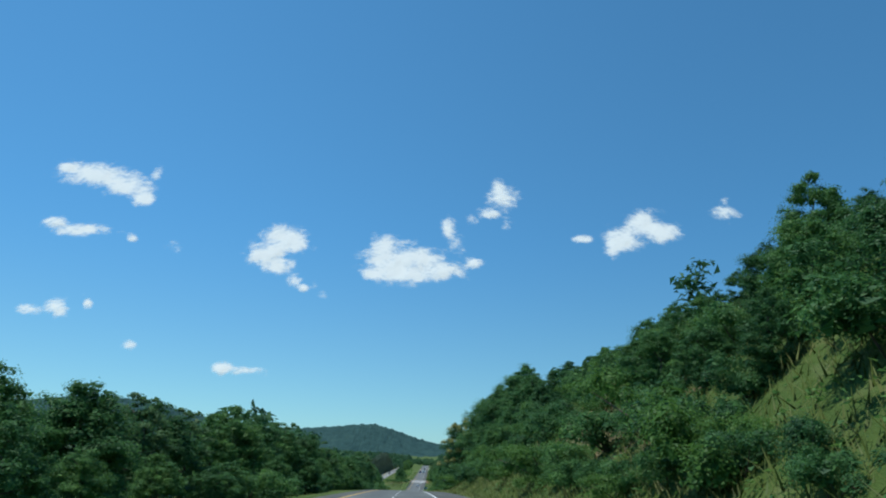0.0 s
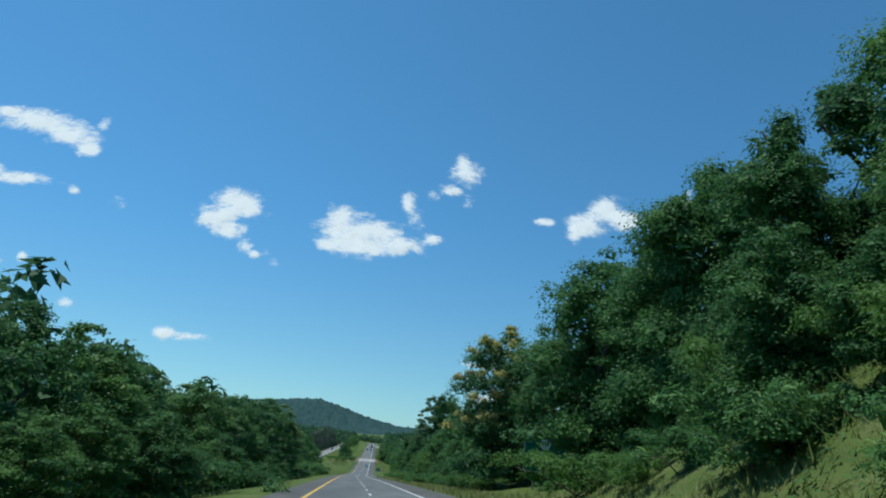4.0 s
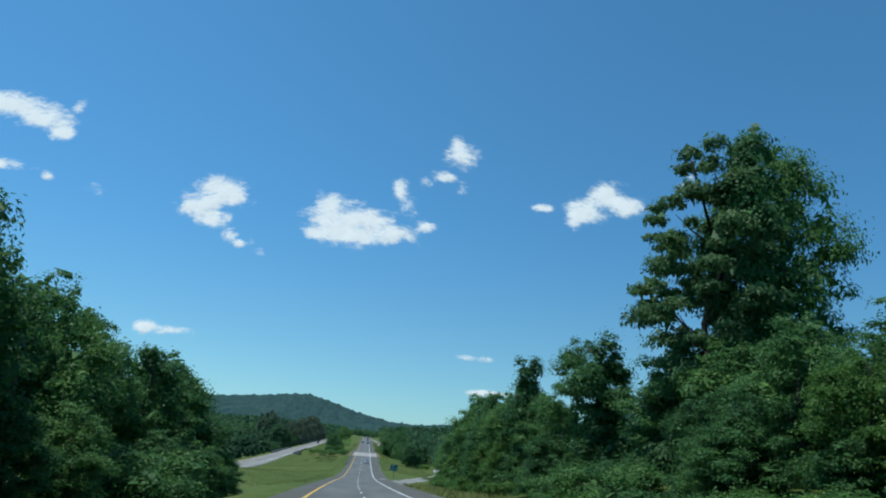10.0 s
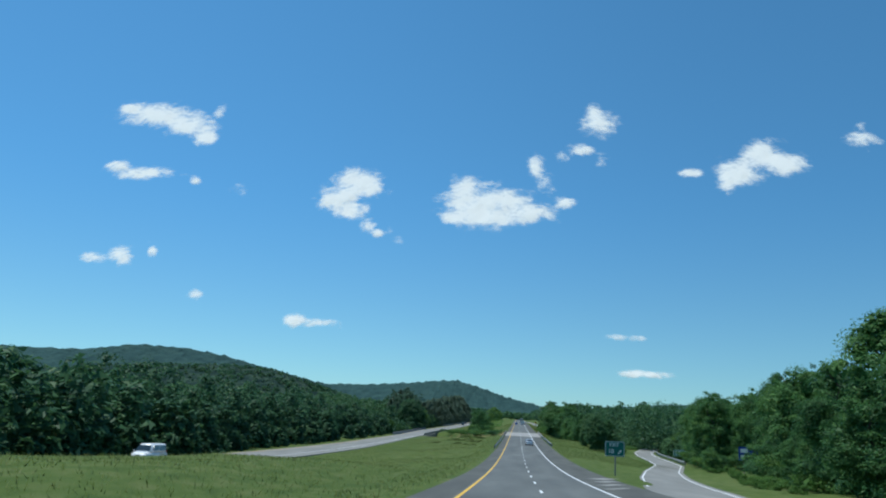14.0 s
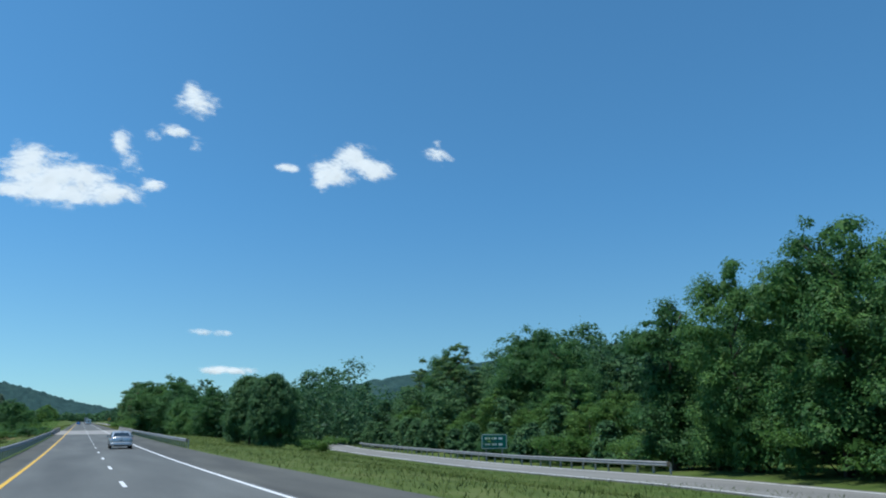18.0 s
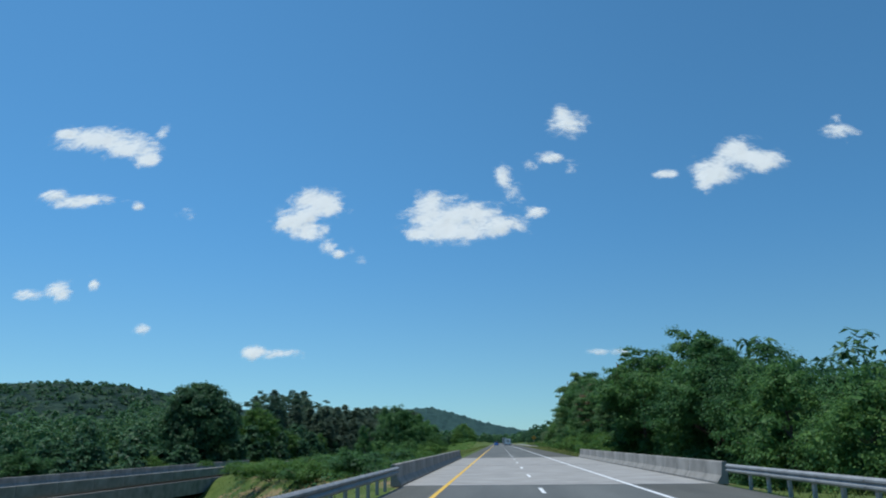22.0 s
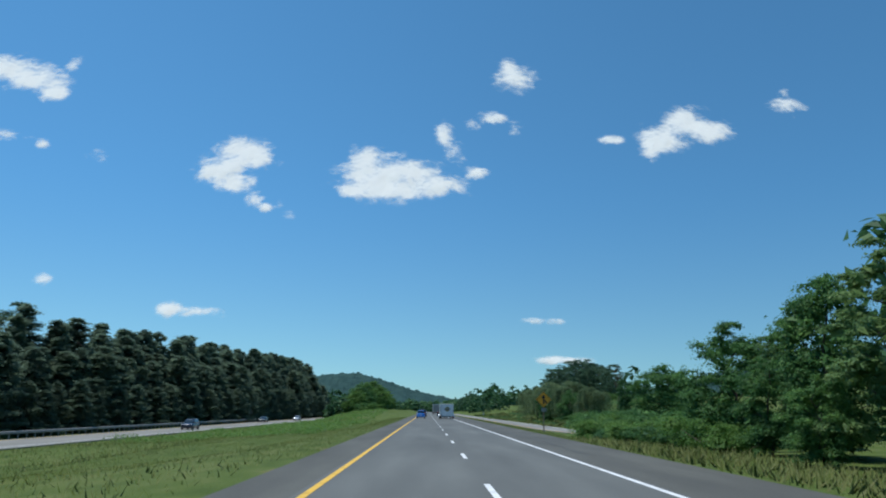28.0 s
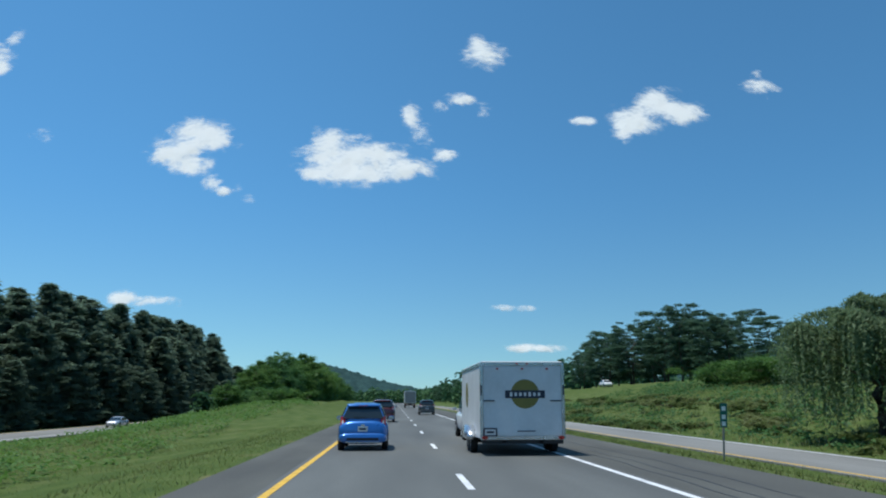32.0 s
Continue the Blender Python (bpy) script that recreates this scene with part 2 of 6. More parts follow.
M_GROUND = material("meadow_ground", ground_build)
M_ASPHALT = noisy("asphalt", [(0.3, (0.086, 0.089, 0.082)), (0.55, (0.117, 0.121, 0.111)), (0.75, (0.151, 0.156, 0.143))], 0.5, 0.85, 8, 0.35, 60, dist=0.01, stretch=(1, 0.12, 1))
M_OLD_ROAD = noisy("sun_bleached_asphalt", [(0.3, (0.17, 0.165, 0.15)), (0.55, (0.22, 0.215, 0.195)), (0.75, (0.27, 0.26, 0.235))], 0.5, 0.9, 8, 0.35, 60, dist=0.01, stretch=(1, 0.12, 1))
M_SHOULDER = noisy("shoulder_asphalt", [(0.3, (0.066, 0.065, 0.056)), (0.6, (0.097, 0.096, 0.081)), (0.8, (0.129, 0.127, 0.106))], 0.7, 0.9, 8, 0.4, 45, dist=0.01, stretch=(1, 0.15, 1))
M_CONCRETE = noisy("bridge_concrete", [(0.3, (0.25, 0.24, 0.22)), (0.6, (0.33, 0.315, 0.29)), (0.8, (0.40, 0.385, 0.355))], 0.6, 0.85, 8, 0.2, 40, dist=0.01)
M_PARAPET = noisy("weathered_concrete", [(0.25, (0.13, 0.125, 0.11)), (0.5, (0.24, 0.228, 0.205)), (0.8, (0.33, 0.315, 0.285))], 0.9, 0.9, 8, 0.3, 25, dist=0.02)
M_WHITE = noisy("white_road_paint", [(0.25, (0.50, 0.50, 0.49)), (0.5, (0.74, 0.74, 0.73)), (0.8, (0.82, 0.82, 0.81))], 2.0, 0.7, 8, 0.2, 60, dist=0.004)
M_YELLOW = noisy("yellow_road_paint", [(0.25, (0.50, 0.29, 0.03)), (0.5, (0.72, 0.43, 0.045)), (0.8, (0.80, 0.50, 0.06))], 2.0, 0.7, 8, 0.2, 60, dist=0.004)
M_STEEL = noisy("galvanised_steel", [(0.3, (0.26, 0.26, 0.255)), (0.6, (0.36, 0.36, 0.35)), (0.8, (0.44, 0.44, 0.43))], 1.5, 0.6, 6, 0.05, 30, metal=0.35, dist=0.005)
M_BARK = noisy("bark", [(0.3, (0.055, 0.042, 0.032)), (0.6, (0.11, 0.085, 0.062)), (0.8, (0.17, 0.14, 0.11))], 4.0, 0.95, 6, 0.7, 12, dist=0.04, stretch=(1, 1, 0.25))
M_LEAF = leafy("broad_leaves", [(0.05, (0.035, 0.091, 0.039)), (0.4, (0.059, 0.147, 0.046)), (0.7, (0.091, 0.199, 0.055)), (1.0, (0.163, 0.294, 0.070))], 0.4)
M_LEAF_FAR = leafy("woodland_leaves", [(0.1, (0.036, 0.091, 0.048)), (0.45, (0.058, 0.135, 0.056)), (0.7, (0.088, 0.183, 0.066)), (0.95, (0.128, 0.233, 0.086))], 0.36)
M_LEAF_LIGHT = leafy("bright_leaves", [(0.1, (0.048, 0.113, 0.025)), (0.5, (0.088, 0.186, 0.036)), (0.9, (0.150, 0.259, 0.062))], 0.45)
M_GRASSY = leafy("tall_weeds", [(0.1, (0.085, 0.140, 0.033)), (0.5, (0.140, 0.195, 0.052)), (0.9, (0.245, 0.265, 0.105))], 0.55)
M_RUST = leafy("rust_brown_clusters", [(0.1, (0.085, 0.06, 0.035)), (0.5, (0.145, 0.10, 0.055)), (0.9, (0.21, 0.145, 0.08))], 0.3)
M_SEED = leafy("ochre_seed_clusters", [(0.1, (0.25, 0.25, 0.07)), (0.5, (0.40, 0.38, 0.12)), (0.9, (0.52, 0.47, 0.17))], 0.4)
M_NEEDLE = leafy("pine_needles", [(0.1, (0.130, 0.192, 0.136)), (0.5, (0.175, 0.246, 0.168)), (0.9, (0.215, 0.288, 0.192))], 0.68)
M_LOCUST = leafy("locust_leaves", [(0.05, (0.055, 0.120, 0.050)), (0.4, (0.095, 0.180, 0.066)), (0.7, (0.140, 0.235, 0.082)), (1.0, (0.22, 0.315, 0.105))], 0.45)
M_NEEDLE_DARK = leafy("white_pine_needles", [(0.1, (0.045, 0.095, 0.058)), (0.5, (0.068, 0.135, 0.078)), (0.9, (0.098, 0.17, 0.095))], 0.45)
M_WILLOW = leafy("willow_leaves", [(0.1, (0.095, 0.155, 0.068)), (0.5, (0.160, 0.230, 0.105)), (0.9, (0.235, 0.305, 0.155))], 0.5)
# the blue of distant air is mixed into the forest's base colour
M_HILL_HAZE = noisy("haze_tinted_forest", [(0.3, (0.022, 0.052, 0.050)), (0.55, (0.034, 0.072, 0.066)), (0.8, (0.048, 0.092, 0.078))], 0.02, 0.95, 10, 1.0, 0.06, dist=12.0, spec=0.1)
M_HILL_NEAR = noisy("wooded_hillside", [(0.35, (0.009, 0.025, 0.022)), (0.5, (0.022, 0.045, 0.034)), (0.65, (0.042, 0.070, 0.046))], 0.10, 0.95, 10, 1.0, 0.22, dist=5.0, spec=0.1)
M_TAR = noisy("crack_sealer", [(0.3, (0.022, 0.022, 0.021)), (0.7, (0.045, 0.044, 0.041))], 3.0, 0.6, 6, 0.2, 30, dist=0.004)
M_GREEN_SIGN = plain("green_sign_sheeting", (0.0, 0.115, 0.085), 0.45)
M_BLUE_SIGN = plain("blue_sign_sheeting", (0.01, 0.045, 0.26), 0.45)
M_ORANGE_SIGN = plain("orange_sign_sheeting", (0.75, 0.20, 0.02), 0.5)
M_AMBER_SIGN = plain("amber_sign_sheeting", (0.72, 0.30, 0.015), 0.5)
M_LETTER = plain("white_lettering", (0.72, 0.74, 0.72), 0.5)
M_BLACK = plain("black_plastic", (0.012, 0.012, 0.013), 0.5)
M_SIGNBACK = plain("weathered_aluminium", (0.28, 0.27, 0.25), 0.55, 0.5)
M_POST = noisy("wooden_post", [(0.3, (0.16, 0.125, 0.09)), (0.6, (0.24, 0.19, 0.14)), (0.8, (0.30, 0.25, 0.19))], 3, 0.9, 6, 0.4, 20, dist=0.01, stretch=(1, 1, 0.2))


# ---- builders ----
def mesh_of(name, verts, faces, mat, smooth=False):
    me = bpy.data.meshes.new(name)
    me.from_pydata([tuple(v) for v in verts], [], [tuple(f) for f in faces])
    if mat:
        me.materials.append(mat)
    if smooth:
        me.polygons.foreach_set("use_smooth", [True] * len(me.polygons))
    me.update()
    return me


def part(name, me, parent=None, m=None, label=""):
    ob = new(name, me)
    if parent is not None:
        ob.parent = parent
    if m is not None:
        ob.matrix_basis = m
    if label:
        tagged(ob, label)
    return ob


def bm_mesh(name, bm, mat, smooth=False):
    me = bpy.data.meshes.new(name)
    bm.to_mesh(me)
    bm.free()
    if mat:
        me.materials.append(mat)
    if smooth:
        me.polygons.foreach_set("use_smooth", [True] * len(me.polygons))
    return me


def box(name, size, mat, at=(0, 0, 0), bevel=0.0):
    bm = bmesh.new()
    bmesh.ops.create_cube(bm, size=1.0, matrix=Matrix.Translation(at) @ Matrix.Diagonal((*size, 1)))
    if bevel:
        bmesh.ops.bevel(bm, geom=bm.edges[:], offset=bevel, segments=2, affect="EDGES")
    return bm_mesh(name, bm, mat, False)


def tube(name, pts, radii, mat, sides=8):
    """A tapered round limb through points."""
    verts, faces = [], []
    for i, (p, r) in enumerate(zip(pts, radii)):
        d = (pts[min(i + 1, len(pts) - 1)] - pts[max(i - 1, 0)]).normalized()
        q = d.to_track_quat("Z", "Y")
        for k in range(sides):
            a = 2 * math.pi * k / sides
            verts.append(p + q @ Vector((math.cos(a) * r, math.sin(a) * r, 0)))
    for i in range(len(pts) - 1):
        for k in range(sides):
            a, b = i * sides + k, i * sides + (k + 1) % sides
            faces.append((a, b, b + sides, a + sides))
    faces.append(tuple(range(sides))[::-1])
    faces.append(tuple((len(pts) - 1) * sides + k for k in range(sides)))
    return mesh_of(name, verts, faces, mat, True)


def strip(name, S0, S1, ua, ub, mat, h=0.0, step=4.0, thick=0.25, kind="structure", label="", category="", parent=None):
    """A slab that follows the road between two offsets (numbers or functions of the station)."""
    fa = ua if callable(ua) else (lambda S: ua)
    fb = ub if callable(ub) else (lambda S: ub)
    fh = h if callable(h) else (lambda S: h)
    n = max(1, int(math.ceil((S1 - S0) / step)))
    verts, faces = [], []
    for i in range(n + 1):
        S = S0 + (S1 - S0) * i / n
        a, b = P(S, fa(S), fh(S)), P(S, fb(S), fh(S))
        verts += [a, b, b - Vector((0, 0, thick)), a - Vector((0, 0, thick))]
    for i in range(n):
        o = 4 * i
        for k in range(4):
            faces.append((o + k, o + 4 + k, o + 4 + (k + 1) % 4, o + (k + 1) % 4))
    faces += [(0, 1, 2, 3), (4 * n + 3, 4 * n + 2, 4 * n + 1, 4 * n)]
    bm = bmesh.new()
    vs = [bm.verts.new(v) for v in verts]
    for f in faces:
        bm.faces.new([vs[i] for i in f])
    bmesh.ops.recalc_face_normals(bm, faces=bm.faces[:])
    ob = new(name, bm_mesh(name, bm, mat))
    if parent is not None:
        ob.parent = parent
        if label:
            tagged(ob, label)
    else:
        tagged(ob, label, category, kind=kind)
    return ob


# ---- ground: one sheet to the horizon ----
S_ROWS = list(np.arange(-1200, -160, 80)) + list(np.arange(-160, 1240, 6.0)) + list(np.arange(1240, 1700, 40)) + list(np.arange(1700, 4700, 250))
U_COLS = ([-3000, -2000, -1200, -700, -450, -300, -200, -150, -120, -100, -85, -74, -66, -60, -56, -52, -49, -47.5, -46.5, -36, -35, -33, -30, -27, -24, -21, -18, -15, -12.5, -10, -8, -6.6, -5.6]
          + [-5.2, 6.6, 7.0, 8, 9.2, 10.5, 12, 14, 16, 18, 20, 22.5, 25, 28, 31, 34, 38, 42, 46, 50, 55, 60, 66, 74, 85, 100, 125, 160, 220, 320, 500, 800, 1300, 2100, 3000])
gv = [ground_at(S, u) for S in S_ROWS for u in U_COLS]
nc = len(U_COLS)
gf = [(i * nc + j, i * nc + j + 1, (i + 1) * nc + j + 1, (i + 1) * nc + j) for i in range(len(S_ROWS) - 1) for j in range(nc - 1)]
ground_me = mesh_of("ground", gv, gf, M_GROUND, True)
bare = ground_me.attributes.new("bare", "FLOAT", "POINT")
bare.data.foreach_set("value", [
    0.62 * sstep(20, 50, S) * sstep(150, 118, S) * sstep(10.5, 13, u) * sstep(27, 19, u)
    + 0.35 * sstep(-8.5, -6, u) * (1 - sstep(5, 7, u)) + 0.3 * sstep(11, 8, u) * sstep(5, 7, u) + 0.5 * sstep(700, 710, S) * sstep(762, 750, S) * sstep(60, 30, abs(u))
    for S in S_ROWS for u in U_COLS])
ground = new("ground", ground_me)
tagged(ground, "green meadow ground with mown verges and bare patches", "ground", kind="structure")

# ---- carriageways ----
def carriageway(tag, S0, S1, mat, smat, label):
    rd = strip("road" + tag, S0, S1, -3.85, 3.85, mat, label=label, category="road")
    strip("shoulder" + tag, S0, S1, -5.4, -3.85, smat, label="narrow dark paved shoulder beside the yellow line", category="shoulder")
    strip("shoulder" + tag, S0, S1, 3.85, 7.0, smat, label="wide brownish paved shoulder beside the white line", category="shoulder")
    strip("edge_line", S0, S1, -3.72, -3.56, M_YELLOW, h=0.006, thick=0.004, parent=rd, label="solid yellow edge line")
    strip("edge_line", S0, S1, 3.56, 3.72, M_WHITE, h=0.006, thick=0.004, parent=rd, label="solid white edge line")
    S = math.ceil((S0 - 3.1) / 12.19) * 12.19 + 3.1
    while S + 3.05 < S1:
        strip("lane_dash", S, S + 3.05, -0.07, 0.07, M_WHITE, h=0.006, thick=0.004, step=3.2, parent=rd)
        S += 12.19


carriageway("_west", -160, 703, M_ASPHALT, M_SHOULDER, "worn grey asphalt carriageway with two lanes running downhill")
carriageway("_bridge", 703, 757, M_CONCRETE, M_CONCRETE, "pale concrete bridge deck with two lanes")
carriageway("_east", 757, 1500, M_ASPHALT, M_SHOULDER, "grey asphalt carriageway with two lanes on level ground")
for S in (703, 730, 757):
    strip("deck_joint", S - 0.1, S + 0.1, -5.3, 6.9, M_BLACK, h=0.004, thick=0.003, label="dark expansion joint across the bridge deck", category="deck joint")
for S0, S1, u0 in ((884, 1002, 4.9), (893, 1060, 5.55), (960, 1090, 4.45)):
    strip("sealed_crack", S0, S1, lambda S, u0=u0: u0 + 0.12 * math.sin(S * 0.31) + 0.05 * math.sin(S * 1.3), lambda S, u0=u0: u0 + 0.05 + 0.12 * math.sin(S * 0.31) + 0.05 * math.sin(S * 1.3), M_TAR, h=0.004, thick=0.003, step=1, label="dark wavering line of crack sealer on the shoulder", category="crack sealer")
opp = strip("road_opposite", -160, 1500, -45.5, ramp([(600, -34.6), (690, -36.5)]), M_OLD_ROAD, h=opp_z, label="opposite asphalt carriageway beyond the grass median", category="road")
strip("edge_line", -160, 1500, -37.9, -37.75, M_WHITE, h=lambda S: opp_z(S) + 0.006, thick=0.004, parent=opp)
strip("edge_line", -160, 1500, -44.9, -44.75, M_YELLOW, h=lambda S: opp_z(S) + 0.006, thick=0.004, parent=opp)
ex = strip("exit_ramp", 432, 800, lambda S: max(7.0, exit_u(S) - 2.6), lambda S: exit_u(S) + 3.0, M_OLD_ROAD, h=lambda S: exit_z(S) + 0.01, label="grey exit ramp curving away downhill", category="road")
strip("edge_line", 486, 800, lambda S: exit_u(S) - 2.35, lambda S: exit_u(S) - 2.2, M_WHITE, h=lambda S: exit_z(S) + 0.016, thick=0.004, parent=ex)
strip("edge_line", 432, 800, lambda S: exit_u(S) + 2.3, lambda S: exit_u(S) + 2.45, M_WHITE, h=lambda S: exit_z(S) + 0.016, thick=0.004, parent=ex)
for k in range(4):
    S = 476 + 6 * k
    strip("gore_stripe", S, S + 3.4, lambda v, S=S: 4.0 + (v - S) * 0.5 + 0.2 * k, lambda v, S=S: 4.5 + (v - S) * 0.5 + 0.5 * k, M_CONCRETE, h=0.006, thick=0.004, step=1, parent=ex)
en = strip("entry_ramp", 880, 1300, lambda S: entry_u(S) - 2.2, lambda S: entry_u(S) + 2.1, M_OLD_ROAD, h=entry_z, label="pale asphalt entry ramp running beside the highway", category="road")
strip("edge_line", 880, 1300, lambda S: entry_u(S) - 2.0, lambda S: entry_u(S) - 1.88, M_YELLOW, h=lambda S: entry_z(S) + 0.006, thick=0.004, parent=en)
strip("edge_line", 880, 1300, lambda S: entry_u(S) + 1.75, lambda S: entry_u(S) + 1.88, M_WHITE, h=lambda S: entry_z(S) + 0.006, thick=0.004, parent=en)

# ---- far hills ----
def ridge(name, crest, depth, mat, label, lump=6.0, seed=1, foot=-15.0):
    """A hill with a wooded crest line; crest: (x, y, z) from one end to the other."""
    xs, ys, zs = zip(*crest)
    n = 260
    verts, faces = [], []
    rows = 14
    for j in range(rows + 1):
        v = j / rows
        for i in range(n + 1):
            t = i / n * (len(crest) - 1)
            x, y, z = np.interp(t, range(len(xs)), xs), np.interp(t, range(len(xs)), ys), np.interp(t, range(len(xs)), zs)
            prof = math.cos(v * math.pi / 2) ** 1.3
            bump = noise.fractal(Vector((x * 0.03, v * 40, seed)), 0.7, 2.0, 4) * lump * (0.4 + prof) + noise.noise(Vector((x * 0.11, v * 90, seed + 5))) * lump * 0.6
            verts.append((x, y - depth * v, foot + (z - foot) * prof + bump * (0.35 if j == 0 else 1.0)))
    # the far side closes the hill
    for i in range(n + 1):
        x, y, z = verts[i]
        verts.append((x, y + 180, foot))
    m = n + 1
    for j in range(rows):
        for i in range(n):
            a = j * m + i
            faces.append((a, a + m, a + m + 1, a + 1))
    o = (rows + 1) * m
    for i in range(n):
        faces.append((i, i + 1, o + i + 1, o + i))
    ob = new(name, mesh_of(name, verts, faces, mat, True))
    return tagged(ob, label, "hill", kind="structure")


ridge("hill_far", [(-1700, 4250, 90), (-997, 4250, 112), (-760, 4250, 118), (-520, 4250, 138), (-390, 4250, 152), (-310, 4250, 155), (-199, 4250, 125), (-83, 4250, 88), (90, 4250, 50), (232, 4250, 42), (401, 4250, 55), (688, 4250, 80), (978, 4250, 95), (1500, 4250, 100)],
      700, M_HILL_HAZE, "long wooded hill closing the valley, tinted blue for haze", 7, 3)
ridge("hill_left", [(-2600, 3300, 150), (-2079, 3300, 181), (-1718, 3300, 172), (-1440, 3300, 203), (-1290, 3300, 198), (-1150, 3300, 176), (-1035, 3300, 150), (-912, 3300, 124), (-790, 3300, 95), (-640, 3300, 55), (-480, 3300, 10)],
      900, M_HILL_HAZE, "wooded ridge beyond the valley", 7, 8)
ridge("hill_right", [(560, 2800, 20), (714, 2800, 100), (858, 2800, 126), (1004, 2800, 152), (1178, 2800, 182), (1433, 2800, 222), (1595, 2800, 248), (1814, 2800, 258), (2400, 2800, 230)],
      700, M_HILL_HAZE, "wooded ridge behind the fields", 7, 15)
NEAR_CREST = [(-520, 1190, 30), (-400, 1170, 38), (-330, 1160, 40), (-285, 1155, 41), (-245, 1150, 38), (-215, 1150, 30), (-185, 1160, 20), (-150, 1180, 8), (-120, 1200, 0)]
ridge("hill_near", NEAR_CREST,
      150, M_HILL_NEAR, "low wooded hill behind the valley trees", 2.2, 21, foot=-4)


# ---- clouds ----
def cloud_build(nt, b, mk, link):
    tc, n1, n2, at = mk("TexCoord"), mk("TexNoise"), mk("TexNoise"), mk("Attribute")
    at.attribute_name = "thickness"
    n1.inputs["Scale"].default_value, n1.inputs["Detail"].default_value, n1.inputs["Roughness"].default_value = 0.010, 9, 0.56
    n1.inputs["Distortion"].default_value = 0.45
    n2.inputs["Scale"].default_value, n2.inputs["Detail"].default_value, n2.inputs["Distortion"].default_value = 0.035, 6, 0.6
    for n in (n1, n2):
        link(tc.outputs["Object"], n.inputs["Vector"])
    # vapour: thick in the middle, torn into threads where it is thin
    a, c, w = mk("Math"), mk("Math"), mk("Math")
    for node, k in ((a, 2.6), (c, 1.2), (w, 2.5)):
        node.operation, node.inputs[1].default_value = "MULTIPLY_ADD", k
    w.inputs[2].default_value = -2.1
    link(at.outputs["Fac"], w.inputs[0])
    link(n1.outputs[0], a.inputs[0])
    link(w.outputs[0], a.inputs[2])
    link(n2.outputs[0], c.inputs[0])
    link(a.outputs[0], c.inputs[2])
    r = mk("MapRange")
    r.interpolation_type = "SMOOTHSTEP"
    r.inputs[1].default_value, r.inputs[2].default_value = 0.78, 2.2
    r.inputs[4].default_value = 0.95
    link(c.outputs[0], r.inputs[0])
    d, t, mix, tr, out = mk("BsdfDiffuse"), mk("BsdfTranslucent"), mk("MixShader"), mk("BsdfTransparent"), mk("MixShader")
    d.inputs[0].default_value = t.inputs[0].default_value = (0.70, 0.69, 0.64, 1)
    mix.inputs[0].default_value = 0.12
    link(d.outputs[0], mix.inputs[1])
    link(t.outputs[0], mix.inputs[2])
    link(r.outputs[0], out.inputs[0])
    link(tr.outputs[0], out.inputs[1])
    link(mix.outputs[0], out.inputs[2])
    link(out.outputs[0], nt.nodes["Material Output"].inputs[0])


M_CLOUD = material("cloud_vapour", cloud_build)


def cloud(y, k, lobes, label="small white fair-weather cloud"):
    """Vapour as a bulging sheet that leans back to the sun; lobes: x, z, half width, half height, density."""
    x0, x1 = min(l[0] - l[2] * 2.2 for l in lobes), max(l[0] + l[2] * 2.2 for l in lobes)
    z0, z1 = min(l[1] - l[3] * 2.2 for l in lobes), max(l[1] + l[3] * 2.2 for l in lobes)
    nx, nz = max(8, int((x1 - x0) / 14)), max(8, int((z1 - z0) / 9))
    verts, faces, th = [], [], []
    for j in range(nz + 1):
        for i in range(nx + 1):
            x, z = x0 + (x1 - x0) * i / nx, z0 + (z1 - z0) * j / nz
            d = 0.0
            for lx, lz, rx, rz, w in lobes:
                w = w if w > 0.9 else min(0.9, w * 1.05 + 0.13)
                d += (w * math.exp(-0.62 * (((x - lx) / rx) ** 2 + ((z - lz) / rz) ** 2))) ** 5
            d = min(1.0, d ** 0.2)
            edge = i in (0, nx) or j in (0, nz)
            th.append(0.0 if edge else d)
            bulge = noise.fractal(Vector((x * 0.010, z * 0.010, 7)), 0.8, 2.0, 3) * 22 * d
            yy = y + (z - 0.5 * (z0 + z1)) * 1.2 - 60 * math.sqrt(d) + bulge
            far = (yy - 500) / (y - 500)
            verts.append((x * k * far, yy, z * k * far))
    m = nx + 1
    for j in range(nz):
        for i in range(nx):
            a = j * m + i
            if max(th[a], th[a + 1], th[a + m], th[a + m + 1]) > 0:
                faces.append((a, a + 1, a + m + 1, a + m))
    me = mesh_of("cloud", verts, faces, M_CLOUD, True)
    # normals are bent toward the sun to brighten the sheet like scattering vapour
    me.normals_split_custom_set_from_vertices([(v.normal * 0.6 * (1 if v.normal.y < 0 else -1) + SUN_DIR * 0.55).normalized() for v in me.vertices])
    me.attributes.new("thickness", "FLOAT", "POINT").data.foreach_set("value", th)
    ob = new("cloud", me)
    ob.visible_shadow = False
    tagged(ob, label, "cloud", "clouds", kind="structure")


cloud(4430, 1, [(-283, 1108, 172, 117, 1), (-125, 1111, 160, 106, 1), (-339, 1205, 74, 70, 1), (22, 1073, 128, 56, 1), (-386, 1032, 73, 38, 1), (-176, 1036, 185, 39, 1)], "largest bright white fish-shaped cumulus cloud")
